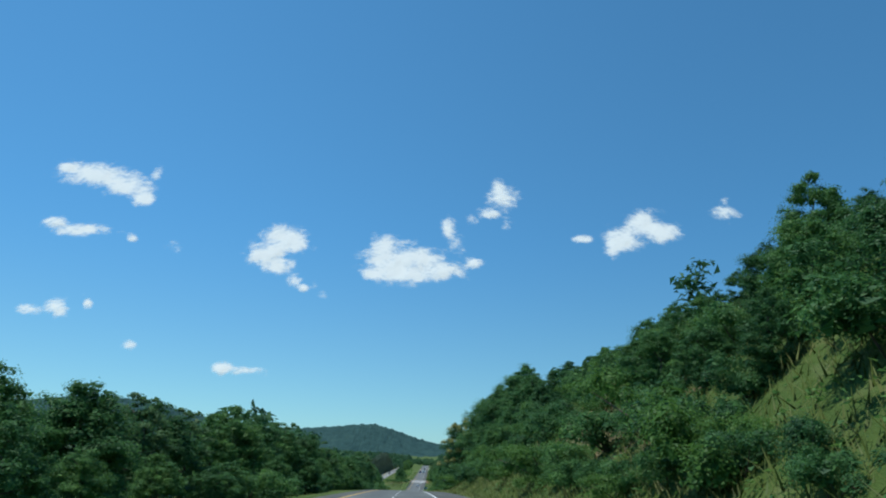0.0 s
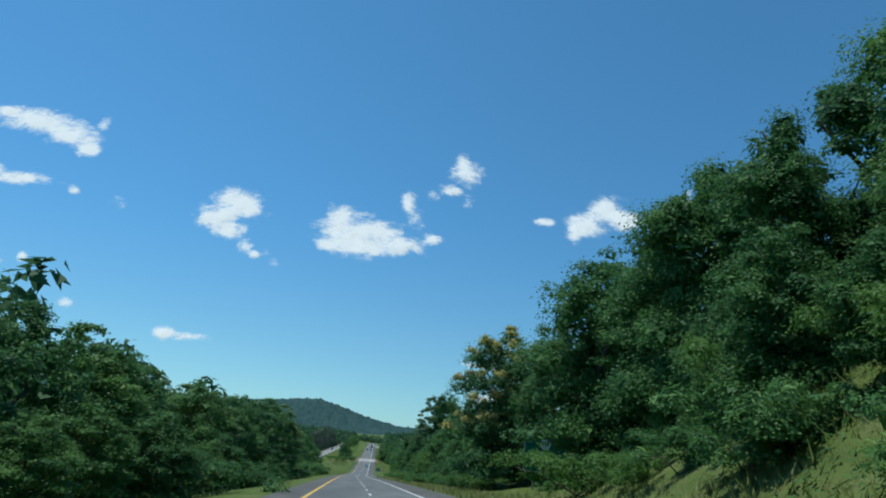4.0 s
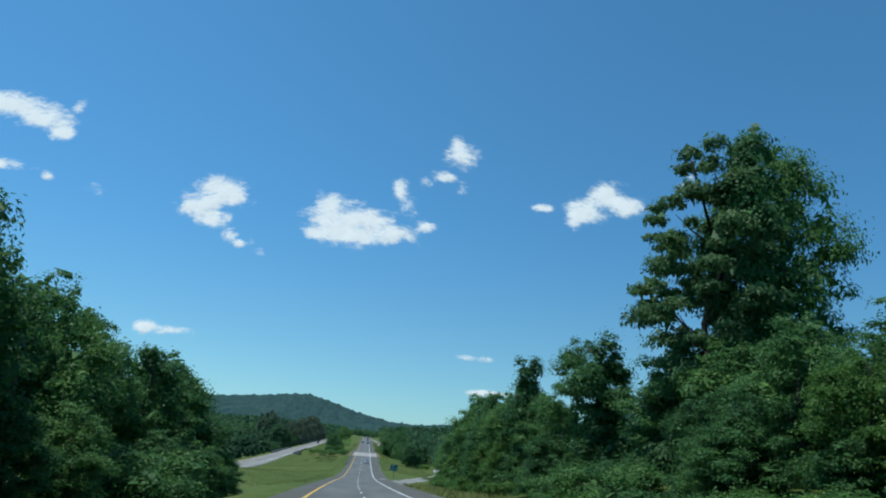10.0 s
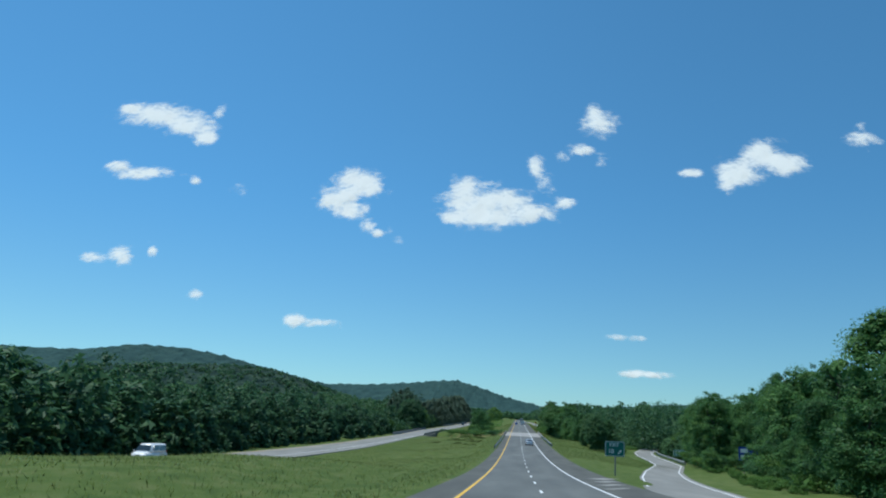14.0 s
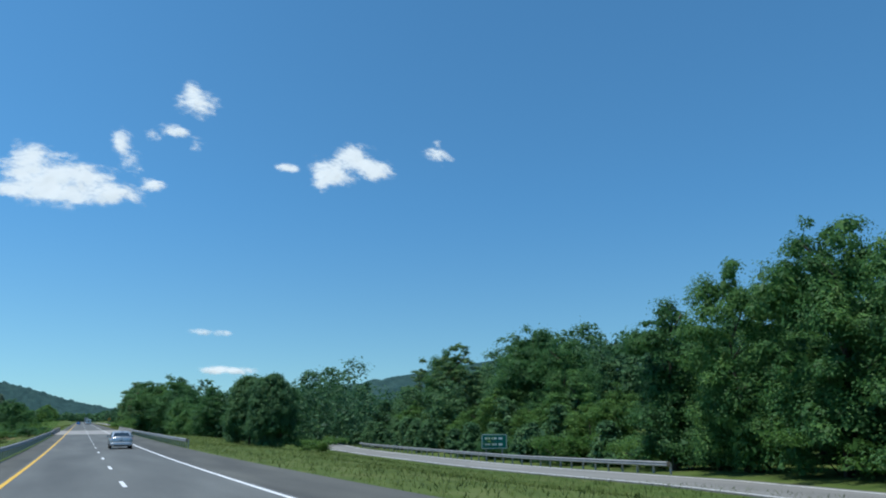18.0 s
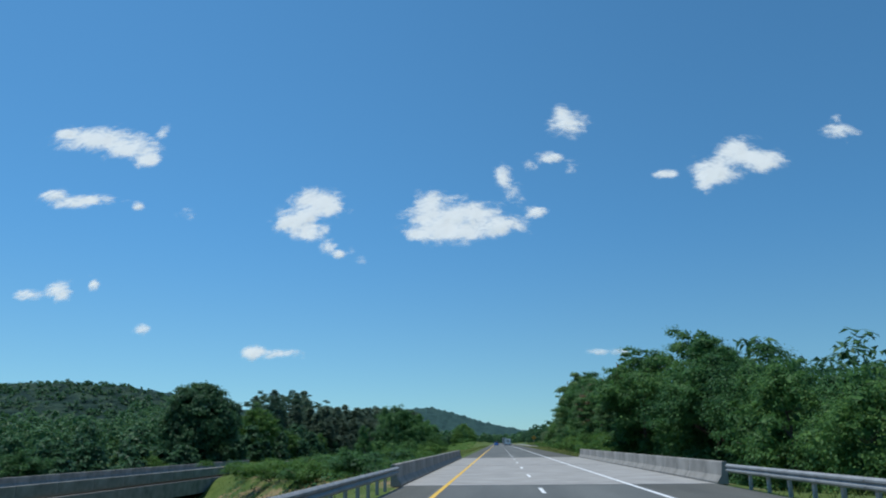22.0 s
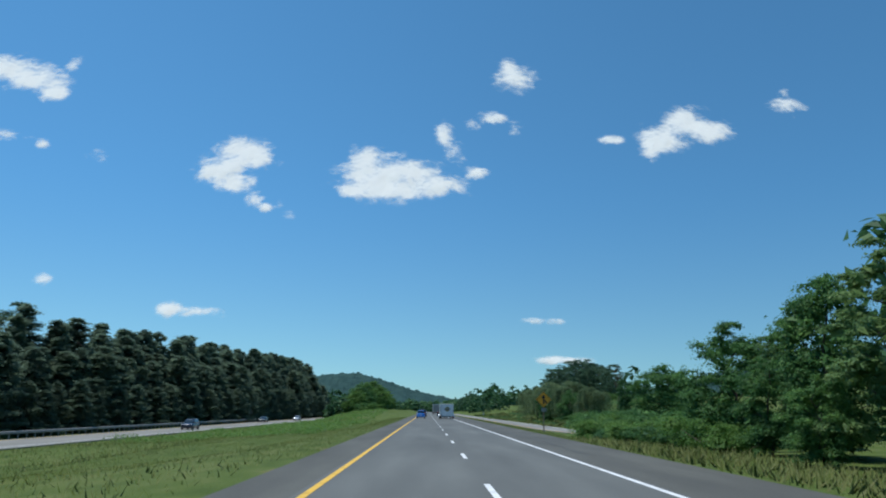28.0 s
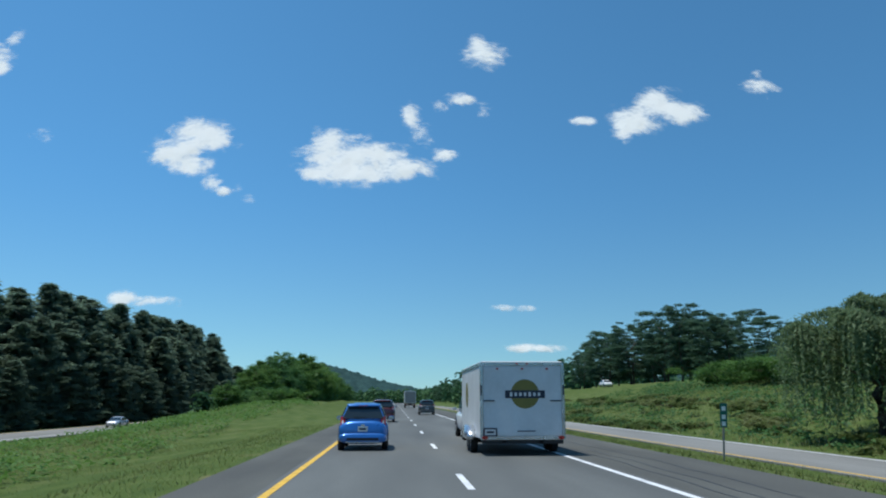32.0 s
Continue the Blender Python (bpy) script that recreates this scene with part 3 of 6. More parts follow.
cloud(4430, 1, [(-945, 1236, 128, 70, 1), (-1052, 1128, 108, 72, 1), (-872, 1203, 104, 64, 0.95), (-968, 1062, 100, 48, 0.95), (-975, 1160, 95, 55, 1), (-858, 984, 60, 38, 0.9), (-800, 944, 34, 26, 0.85), (-690, 905, 42, 32, 0.5), (-735, 965, 32, 30, 0.45)], "ragged white cumulus cloud trailing a thin tail")
cloud(4350, 0.98, [(47, 1326, 46, 74, 0.8), (101, 1242, 85, 85, 0.42), (200, 1400, 70, 40, 0.4), (291, 1433, 71, 32, 0.95), (409, 1378, 44, 46, 0.5), (209, 1132, 70, 34, 0.75)], "thin wispy white cloud shreds")
cloud(4146, 0.917, [(1266, 1429, 114, 83, 1), (1134, 1338, 107, 76, 1), (1076, 1307, 56, 76, 1), (1376, 1387, 114, 59, 1), (882, 1332, 67, 29, 0.75)], "arched white cumulus cloud")
cloud(3600, 0.76, [(404, 1671, 110, 80, 0.72), (376, 1730, 50, 50, 0.65)])
cloud(4130, 0.913, [(1779, 1531, 90, 52, 0.62), (1780, 1606, 29, 36, 0.5)])
cloud(4430, 1, [(569, 235, 93, 20, 1), (660, 235, 94, 20, 1)], "flat white cloud low over the horizon")
cloud(4430, 1, [(494, 418, 68, 18, 0.6), (599, 418, 79, 18, 0.6)], "faint flat white cloud")
cloud(4430, 1, [(-1229, 451, 64, 38, 0.95), (-1098, 439, 104, 28, 0.95)], "low white cloud with a flat tail")
cloud(3960, 0.874, [(-2175, 1636, 221, 73, 1), (-1963, 1573, 141, 72, 1), (-1862, 1499, 68, 45, 1), (-2339, 1679, 89, 30, 1)], "long slanting white cloud")
cloud(3960, 0.874, [(-2367, 1315, 93, 38, 1), (-2206, 1275, 173, 38, 1), (-1895, 1239, 40, 25, 0.8)], "long thin white cloud")
cloud(3960, 0.874, [(-2454, 769, 78, 30, 1), (-2292, 792, 72, 54, 0.95), (-2101, 820, 36, 39, 0.8)])
cloud(3960, 0.874, [(-1820, 576, 44, 32, 0.65)])
cloud(3960, 0.874, [(-1795, 1661, 45, 50, 0.55)])
cloud(3960, 0.874, [(-1624, 1179, 66, 50, 0.38)], "faint shred of white cloud")


# ---- plants ----
def leaf_mesh(name, spots, mat, size, rng, flat=0.0, long=1.5, hang=0.0, more=None):
    """Many small leaves or sprays. spots: arrays of places and of outward directions; more: others, with their own size."""
    c, out = spots
    size = np.full(len(c), size)
    if more:
        c, out, size = np.vstack([c, more[0][0]]), np.vstack([out, more[0][1]]), np.concatenate([size, np.full(len(more[0][0]), more[1])])
    n = len(c)
    nrm = out + rng.normal(0, 0.42, (n, 3))
    nrm[:, 2] += flat
    nrm /= np.linalg.norm(nrm, axis=1)[:, None] + 1e-9
    ref = rng.normal(0, 1, (n, 3))
    a = np.cross(nrm, ref)
    a /= np.linalg.norm(a, axis=1)[:, None] + 1e-9
    if hang:
        a = np.array([0, 0, -1.0]) + rng.normal(0, hang, (n, 3))
        a /= np.linalg.norm(a, axis=1)[:, None]
    b = np.cross(nrm, a)
    s = (size * rng.uniform(0.6, 1.35, n))[:, None]
    v = np.empty((n, 3, 3))
    v[:, 0] = c - a * s * long * 0.5
    v[:, 1] = c + b * s * 0.5 + nrm * s * 0.18
    v[:, 2] = c + a * s * long * 0.5
    v[:, 2] -= b * s * 0.35
    me = bpy.data.meshes.new(name)
    me.vertices.add(3 * n)
    me.vertices.foreach_set("co", v.reshape(-1))
    me.loops.add(3 * n)
    me.loops.foreach_set("vertex_index", np.arange(3 * n, dtype=np.int32))
    me.polygons.add(n)
    me.polygons.foreach_set("loop_start", np.arange(0, 3 * n, 3, dtype=np.int32))
    me.materials.append(mat)
    me.update(calc_edges=True)
    me.validate()
    return me


def lobe_spots(lobes, n, rng, skin=0.5, squash=0.82, loose=0.13):
    """Places on the outer skins of overlapping round lobes."""
    L = np.array([l[:4] for l in lobes])
    w = L[:, 3] ** 2
    k = rng.choice(len(L), n, p=w / w.sum())
    d = rng.normal(0, 1, (n, 3))
    d /= np.linalg.norm(d, axis=1)[:, None]
    d[:, 2] = np.where(d[:, 2] < -0.35, -d[:, 2], d[:, 2])
    # no two clumps are alike, and none is a ball: each is stretched its own way and frayed along its rim
    form = rng.uniform(0.72, 1.38, (len(L), 3)) * np.array([1, 1, squash])
    fray = 1 + 0.30 * np.sin(d[:, 0] * 5.1 + L[k, 0] * 3) * np.cos(d[:, 1] * 4.3 + L[k, 2] * 2)
    r = L[k, 3] * (1 - skin * rng.random(n) ** 1.3) * fray * rng.normal(1, loose, n)
    c = L[k, :3] + d * r[:, None] * form[k]
    return c, d


def limbs(name, H, r0, targets, rng, lean=0.0):
    bm_parts = []
    pts = [Vector((rng.normal(0, 0.12) * i * H / 12 + lean * i, rng.normal(0, 0.12) * i * H / 12, H * 0.85 * i / 6)) for i in range(7)]
    rad = [r0 * (1.25 if i == 0 else 1) * (1 - 0.8 * i / 6) for i in range(7)]
    bm_parts.append((pts, rad))
    for t in targets:
        t = Vector(t)
        z = max(H * 0.15, t.z - 0.5 * math.hypot(t.x, t.y) - 0.3)
        i = min(5, int(z / (H * 0.85) * 6))
        s = pts[i].lerp(pts[i + 1], 0.5)
        m = s.lerp(t, 0.55) + Vector((0, 0, -0.1 * (t - s).length * 0.3))
        r = rad[i] * 0.45
        bm_parts.append(([s, m, t], [r, r * 0.6, r * 0.2]))
    verts, faces = [], []
    for p, r in bm_parts:
        me = tube("t", p, r, None, 6)
        o = len(verts)
        verts += [v.co.copy() for v in me.vertices]
        faces += [tuple(o + i for i in f.vertices) for f in me.polygons]
        bpy.data.meshes.remove(me)
    return mesh_of(name, verts, faces, M_BARK, True)


def tree_parts(kind, seed, coarse=0):
    """Trunk and crown meshes of one tree of about the height that its kind has."""
    rng = np.random.default_rng(seed)
    if kind in ("broad", "light", "airy", "seedy", "rusty", "vine", "round"):
        H = 14.0
        R = {"airy": 3.7, "vine": 3.2, "seedy": 4.6, "round": 6.6}.get(kind, 4.5)
        nl = {"airy": 120, "vine": 66, "seedy": 80, "round": 210}.get(kind, 104)
        lobes = []
        while len(lobes) < nl:
            d = rng.normal(0, 1, 3)
            d /= np.linalg.norm(d)
            q = rng.uniform(0.35, 1.0) ** (0.25 if kind == "round" else 0.6)
            z = H * 0.53 + d[2] * H * 0.42 * q
            wide = 1.08 - 0.42 * abs(z / H - 0.42)
            if kind == "round":
                f = (len(lobes) + 0.5) / nl
                d = np.array([math.cos(len(lobes) * 2.4) * math.sqrt(1 - (1 - 1.4 * f) ** 2), math.sin(len(lobes) * 2.4) * math.sqrt(1 - (1 - 1.4 * f) ** 2), 1 - 1.4 * f])
                z, wide, q = H * 0.40 + d[2] * H * 0.54 * q, 1.0, q * 0.92
            if kind == "vine":
                wide *= 0.78 + 0.35 * math.sin(z * 0.9 + seed)
            if kind != "round":
                wide *= 1 - 1.2 * max(0.0, z / H - 0.74)
            lr = rng.uniform(0.6, 1.4) * (0.66 if kind == "airy" else 1.0) * (0.8 if z > H * 0.8 else 1)
            lobes.append((d[0] * R * q * wide, d[1] * R * q * wide, max(0.6, min(z, H - lr * 0.8)), lr))
        # growth down to the ground, as on every wood's edge
        for k in range(6 if kind == "airy" else 16):
            a, q = k * 2.4 + rng.uniform(-0.4, 0.4), rng.uniform(0.35, 0.95)
            lobes.append((math.cos(a) * R * q, math.sin(a) * R * q, H * rng.uniform(0.05, 0.3), rng.uniform(0.9, 1.6)))
        n, leaf = {"airy": (24000, 0.17), "vine": (19000, 0.165), "seedy": (21000, 0.165), "round": (60000, 0.24)}.get(kind, (24000, 0.17))
        if coarse == 1:
            n, leaf = int(n * 0.5), leaf * 1.5
        if coarse == 2:
            n, leaf = int(n * 1.5), leaf * 0.8
        trunk = limbs("trunk", H, 0.26, [(l[0] * 0.85, l[1] * 0.85, l[2] * 0.96) for l in lobes[:26 if kind == "airy" else 9]], rng)
        c, d = lobe_spots(lobes, n, rng, squash=0.42 if kind == "airy" else 0.82, loose=0.07 if kind == "airy" else 0.10)
        fill = rng.random(n) < 0.12
        c[fill, :2] *= 0.75
        # sparse larger sprays inside keep the crown from being seen through
        core = lobe_spots([(x * 0.86, y * 0.86, z, r * 0.72) for x, y, z, r in lobes], {"airy": 1100, "round": 5000}.get(kind, 1700) * (2 if coarse == 2 else 1), rng, 0.5)
        crown = leaf_mesh("crown", (c, d), {"light": M_LEAF_LIGHT, "airy": M_LOCUST, "round": M_LEAF_FAR}.get(kind, M_LEAF), leaf, rng, 0.5, more=(core, 0.4 if coarse == 2 else 0.55))
        extra = None
        if kind in ("seedy", "rusty"):
            tops = [(x, y, z + r * 0.75, r * 0.5) for x, y, z, r in lobes if z > H * 0.2]
            extra = leaf_mesh("seed_head", lobe_spots(tops, 15000, rng, 0.8), M_SEED if kind == "seedy" else M_RUST, 0.17, rng, 0.4)
        return trunk, crown, extra
    if kind == "pine":
        H, R, lobes = 18.0, 3.1, []
        for k in range(150):
            t = (k + rng.uniform(0, 1)) / 150
            z = H * (0.04 + 0.95 * t)
            a, w = k * 2.4 + rng.uniform(-0.8, 0.8), R * (1 - t) ** 0.45 * rng.uniform(0.3, 1.15)
            lobes.append((math.cos(a) * w, math.sin(a) * w, z, rng.uniform(0.4, 1.0) * (1 - 0.45 * t)))
        crown = leaf_mesh("crown", lobe_spots(lobes, 17000, rng, 0.45, 0.7, 0.2), M_NEEDLE, 0.17, rng, 1.5, 2.2, more=(lobe_spots([(x * 0.6, y * 0.6, z - 0.3, r) for x, y, z, r in lobes], 1500, rng), 0.6))
        return limbs("trunk", H, 0.24, [l[:3] for l in lobes[30:110:9]], rng), crown, None
    if kind == "pine_wide":
        # bare trunk, then level plates of needles with sky between them
        H, R, lobes = 17.0, 4.2, []
        z = H * 0.16
        while z < H * 0.97:
            w = R * (0.55 + 0.6 * math.sin(min(1.0, z / H * 1.05) * 2.75))
            for k in range(5):
                a, q = rng.uniform(0, 6.28), rng.uniform(0.35, 1.05)
                lobes.append((math.cos(a) * w * q, math.sin(a) * w * q, z + 0.25 * w * q, rng.uniform(0.6, 1.25)))
            z += rng.uniform(0.6, 1.0)
        crown = leaf_mesh("crown", lobe_spots(lobes, 17000, rng, 0.5, 0.5, 0.12), M_NEEDLE_DARK, 0.18, rng, 0.8, 2.2)
        return limbs("trunk", H, 0.24, [l[:3] for l in lobes[:80:6]], rng), crown, None
    if kind == "willow":
        H, R = 9.0, 5.5
        c, out, tg = [], [], []
        for k in range(13):
            # each bough is a clump of strands that arch out and hang
            ca, cq = k * 2.4 + rng.uniform(-0.5, 0.5), math.sqrt((k + 0.3) / 13) * R * 0.74
            cx, cy = math.cos(ca) * cq, math.sin(ca) * cq
            top, r = H * (1 - 0.42 * (cq / R) ** 1.6) * rng.uniform(0.68, 1.0), rng.uniform(1.2, 2.4)
            tg.append((cx, cy, top - 0.7))
            for j in range(90):
                a, q = rng.uniform(0, 6.28), rng.random() ** 0.6
                low = top - rng.uniform(1.2, 3.2) - (rng.uniform(1.5, 4.5) if q > 0.5 and cq > R * 0.4 else 0)
                low = max(low, rng.uniform(0.2, 1.6))
                m = int(10 + (top - low) * 8)
                f = np.linspace(0, 1, m)
                rad = r * q * np.minimum(1, 0.15 + f * 1.9) ** 0.6 + rng.normal(0, 0.1, m)
                zz = top + 0.35 * (1 - q) - (top - low) * f ** 1.7 + rng.normal(0, 0.06, m)
                sway = a + rng.normal(0, 0.15) * f
                c.append(np.stack([cx + np.cos(sway) * rad, cy + np.sin(sway) * rad, zz], 1))
                out.append(np.tile([math.cos(a), math.sin(a), 0.25], (m, 1)))
        v, o = np.vstack(c), np.vstack(out)
        return limbs("trunk", H, 0.4, tg, rng), leaf_mesh("crown", (v, o), M_WILLOW, 0.145, rng, 1.3, 2.5, hang=0.8), None
    if kind in ("bush", "bush_light", "weeds"):
        H = 3.0 if kind != "weeds" else 1.3
        lobes = [(rng.normal(0, 1.3), rng.normal(0, 1.3), rng.uniform(0.12, 0.75) * H, rng.uniform(0.6, 1.1) * (1 if kind != "weeds" else 0.55)) for _ in range(18)]
        mat = {"bush": M_LEAF, "bush_light": M_LEAF_LIGHT, "weeds": M_GRASSY}[kind]
        core = lobe_spots([(x, y, z, r * 0.7) for x, y, z, r in lobes], 260, rng, 0.5)
        crown = leaf_mesh("foliage", lobe_spots(lobes, 7000, rng), mat, 0.115 if kind != "weeds" else 0.13, rng, 0.5, more=(core, 0.4))
        stems = [([Vector((0.2 * k - 0.3, 0.1 * k, -0.1)), Vector((l[0] * 0.5, l[1] * 0.5, H * 0.3)), Vector(l[:3])], [0.05, 0.04, 0.015]) for k, l in enumerate(lobes[:4])]
        verts, faces = [], []
        for p, r in stems:
            me = tube("t", p, r, None, 5)
            o = len(verts)
            verts += [v.co.copy() for v in me.vertices]
            faces += [tuple(o + i for i in f.vertices) for f in me.polygons]
        return mesh_of("stem", verts, faces, M_BARK, True), crown, None
    # dead: bare branching snag
    H = 11.0
    tg = [(rng.normal(0, 0.75), rng.normal(0, 0.75), H * rng.uniform(0.5, 1.0)) for _ in range(46)]
    return limbs("trunk", H, 0.13, tg, rng), None, None


KINDS = {
    "broad": ("tree", "broadleaf roadside tree with a dense green crown", "tree", 4),
    "airy": ("locust_tree", "feathery locust tree with a gappy crown", "locust tree", 3),
    "seedy": ("tree", "large tree with ochre seed clusters over green leaves", "tree", 2),
    "light": ("tree", "bright yellow-green broadleaf tree at the edge of the woods", "tree", 2),
    "rusty": ("tree", "large tree with rust-brown seed clusters over dark leaves", "tree", 1),
    "round": ("tree", "large round tree with a dense crown standing by itself", "tree", 1),
    "vine": ("vine_covered_tree", "vine-covered tree with a ragged column of leaves", "tree", 3),
    "pine": ("pine_tree", "green pine in a dense stand", "pine tree", 4),
    "pine_wide": ("pine_tree", "old white pine with layered spreading boughs", "pine tree", 3),
    "willow": ("willow_tree", "weeping willow with drooping grey-green strands", "willow tree", 2),
    "bush": ("shrub", "dense green roadside shrub", "shrub", 3),
    "bush_light": ("shrub", "bright yellow-green shrub beside the road", "shrub", 2),
    "weeds": ("weed_clump", "clump of tall roadside weeds", "weeds", 2),
    "dead": ("bare_tree", "bare dead tree with thin branches", "tree", 1),
}
PROTO = {}
MASS = []  # trees of the back rows, joined further down
GROUPS = {"tree": "roadside trees", "locust_tree": "locust trees", "vine_covered_tree": "vine-covered trees", "pine_tree": "pines", "willow_tree": "willows", "shrub": "shrubs", "weed_clump": "weeds", "bare_tree": "dead trees"}
prng = np.random.default_rng(5)


def plant(kind, S, u, height, spin=None, wide=1.0, sink=0.15, fine=False):
    if kind in ("bush", "bush_light") and abs(u) > 40:
        MASS.append((ground_at(S, u, -0.5), height * 1.2))
        return None
    if kind in ("bush", "bush_light") and height > 3.6:
        kind = "broad"
    if kind in ("broad", "vine", "airy") and abs(u) > 27 and wide < 1.3 and not fine and not (480 < S < 600 and 0 < u < 52):
        kind = "broad_far"
    if kind == "broad_far":
        MASS.append((ground_at(S, u, -0.5), height * 1.05))
        return None
    name, label, cat, nvar = KINDS[kind]
    var = int(prng.integers(nvar)) + (10 if abs(u) > 60 and kind not in ("round", "pine") else 20 if (height > 13.8 or fine) and kind in ("broad", "light", "airy", "vine", "seedy") else 0)
    if (kind, var) not in PROTO:
        tp = tree_parts(kind, 40 + 17 * (var % 10) + sum(map(ord, kind)), var // 10)
        top = max((v.co.z for me in tp if me for v in me.vertices))
        PROTO[kind, var] = (tp, top)
    tp, top = PROTO[kind, var]
    k = height / top
    g = ground_at(S, u, -sink)
    root = new(name)
    root.empty_display_size = 0.5
    root.matrix_basis = Matrix.Translation(g) @ pose(0, 0, 0, 0, 0, float(prng.uniform(0, 360)) if spin is None else spin) @ Matrix.Diagonal((k * wide, k * wide, k, 1))
    tagged(root, label, cat, GROUPS[name])
    names = ("stem", "foliage", "") if name in ("shrub", "weed_clump") else ("trunk", "crown", "seed_head")
    for nm, me in zip(names, tp):
        if me:
            part(nm, me, root)
    return root


def belt(kinds, S0, S1, step, u, du, height, jitter=0.15, wide=1.0):
    """A loose row of plants along the road; u and height may be functions of the station."""
    global prng
    prng = np.random.default_rng(int(S0 * 31 + S1 * 17 + step * 10 + (0 if callable(u) else u + 200)))
    fu = u if callable(u) else (lambda S: u)
    fh = height if callable(height) else (lambda S: height)
    S = S0
    while S < S1:
        k = kinds[int(prng.integers(len(kinds)))]
        s = S + float(prng.uniform(-0.4, 0.4)) * step
        plant(k, s, fu(s) + float(prng.uniform(-du, du)), fh(s) * float(prng.uniform(1 - jitter, 1 + jitter)), wide=wide * float(prng.uniform(0.85, 1.2)))
        S += step


# right side, from the cut bank to the exit
belt(["bush", "bush_light"], 12, 60, 3, 11.5, 0.8, 1.6, 0.3)
plant("broad", 41, 24, 6.5)
belt(["broad", "airy", "broad"], 32, 150, 10, 22, 3, ramp([(20, 3), (70, 3.3), (110, 4.8), (150, 10.5)]))
belt(["broad", "vine"], 45, 130, 7, 25.3, 1.2, ramp([(0, 3), (80, 3.6), (130, 6)]))
belt(["broad_far", "broad"], 135, 215, 9, 31, 4, ramp([(130, 6), (215, 9)]))
belt(["bush", "bush_light", "bush"], 14, 166, 3.0, 14, 3.0, 2.6, 0.35)
belt(["bush", "bush", "broad"], 16, 60, 3.2, 18, 3.0, 4, 0.35)
belt(["bush", "bush", "broad"], 112, 160, 5, 18, 3.0, 5, 0.35)
belt(["bush", "bush", "bush_light"], 16, 150, 2.7, 20, 4.0, 3.0, 0.35)
belt(["bush", "broad"], 120, 162, 8, 17.5, 2.0, 7, 0.25)
belt(["vine", "broad"], 150, 215, 7, 21.5, 2, ramp([(150, 14), (170, 17.5), (183, 19), (192, 17.8), (202, 14.4), (215, 13)]), 0.08)
plant("broad", 132, 21.5, 8.8, wide=1.1)
plant("broad", 138.5, 22, 10.6, wide=1.2)
plant("broad", 146, 21, 11.5, wide=1.1)
plant("vine", 156, 18.2, 14.5)
plant("airy", 92.7, 36.7, 10.2, wide=0.5)
plant("vine", 202, 19.2, 18.4, wide=0.85)
plant("broad", 190.5, 23.0, 18.6, wide=0.85)
belt(["bush", "bush_light", "bush"], 160, 212, 3.5, 22, 2.5, 2.8, 0.3)
belt(["bush_light", "bush"], 158, 186, 4, 15, 2.5, 1.5, 0.3)
plant("bush_light", 186, 23, 4.5)
plant("seedy", 211.5, 14.8, 19.2, wide=1.0, fine=True)
plant("seedy", 219, 19.5, 14.5, wide=1.1)
plant("seedy", 228, 19.5, 9.5)
belt(["bush", "broad", "bush"], 213, 262, 4, 18.5, 2.5, 3.4, 0.3)
plant("vine", 206, 24, 17)
plant("vine", 248, 21, 9)
plant("vine", 234, 22, 14)
belt(["broad", "vine", "broad"], 238, 346, 4.6, 19.5, 1.6, ramp([(238, 9), (243, 9.8), (247, 9), (251, 12.2), (256, 12), (263, 11.2), (268, 9.8), (274, 8.2), (278, 8.6), (285, 8.3), (290, 9.5), (294, 12), (301, 11.6), (306, 10.2), (311, 9.2), (318, 9.4), (325, 8.8), (345, 8.5)]), 0.06, 0.95)
belt(["bush", "broad", "bush"], 250, 436, 7, 15, 1.4, ramp([(225, 3.3), (320, 4), (400, 5), (470, 5)]), 0.3, 1.25)
belt(["bush", "bush", "bush_light"], 205, 440, 5, 13, 0.9, 1.9, 0.35, 1.15)
plant("airy", 350.5, 20.5, 22.8, wide=0.72, fine=True)
plant("broad", 352, 25.3, 24.5, wide=0.62, fine=True)
plant("vine", 350, 22.8, 23.2, wide=0.6, fine=True)
belt(["broad", "vine"], 346, 366, 4, 21, 3.0, 9.5, 0.12)
plant("vine", 295, 20, 14.2, wide=0.7)
plant("vine", 331, 24, 9.5)
belt(["light", "bush_light"], 298, 346, 5.5, 15.6, 0.8, 6.4, 0.12, 0.9)
belt(["light"], 386, 436, 10, 13.6, 0.6, 5.6, 0.15, 0.8)
belt(["broad", "vine", "broad"], 375, 456, 4.6, 16.3, 1.0, ramp([(368, 11.5), (375, 9.2), (380, 9.6), (386, 10.6), (394, 10.6), (402, 11.6), (410, 12.6), (415, 13), (419, 12.8), (422, 10.8), (425, 9.2), (429, 8.6), (438, 8.6), (444, 8), (456, 8)]), 0.05, 0.85)
plant("vine", 381, 15.8, 13.4, wide=0.8)
plant("vine", 480, 23, 13)
plant("vine", 486, 25.5, 12)
plant("vine", 364, 18.2, 12.8)
plant("broad", 369.5, 17.8, 13.2, wide=0.85, fine=True)
belt(["broad", "vine", "bush"], 440, 500, 8, lambda S: exit_u(S) + 13.5, 2, ramp([(440, 12), (470, 9.5), (500, 8)]))
belt(["broad_far"], 240, 470, 5, 29, 2, ramp([(240, 9), (278, 7.5), (330, 9), (400, 10), (425, 9), (470, 9)]))
belt(["broad_far"], 240, 470, 7, 37, 3, ramp([(240, 9), (278, 8), (330, 9.5), (400, 10.5), (470, 10.5)]))
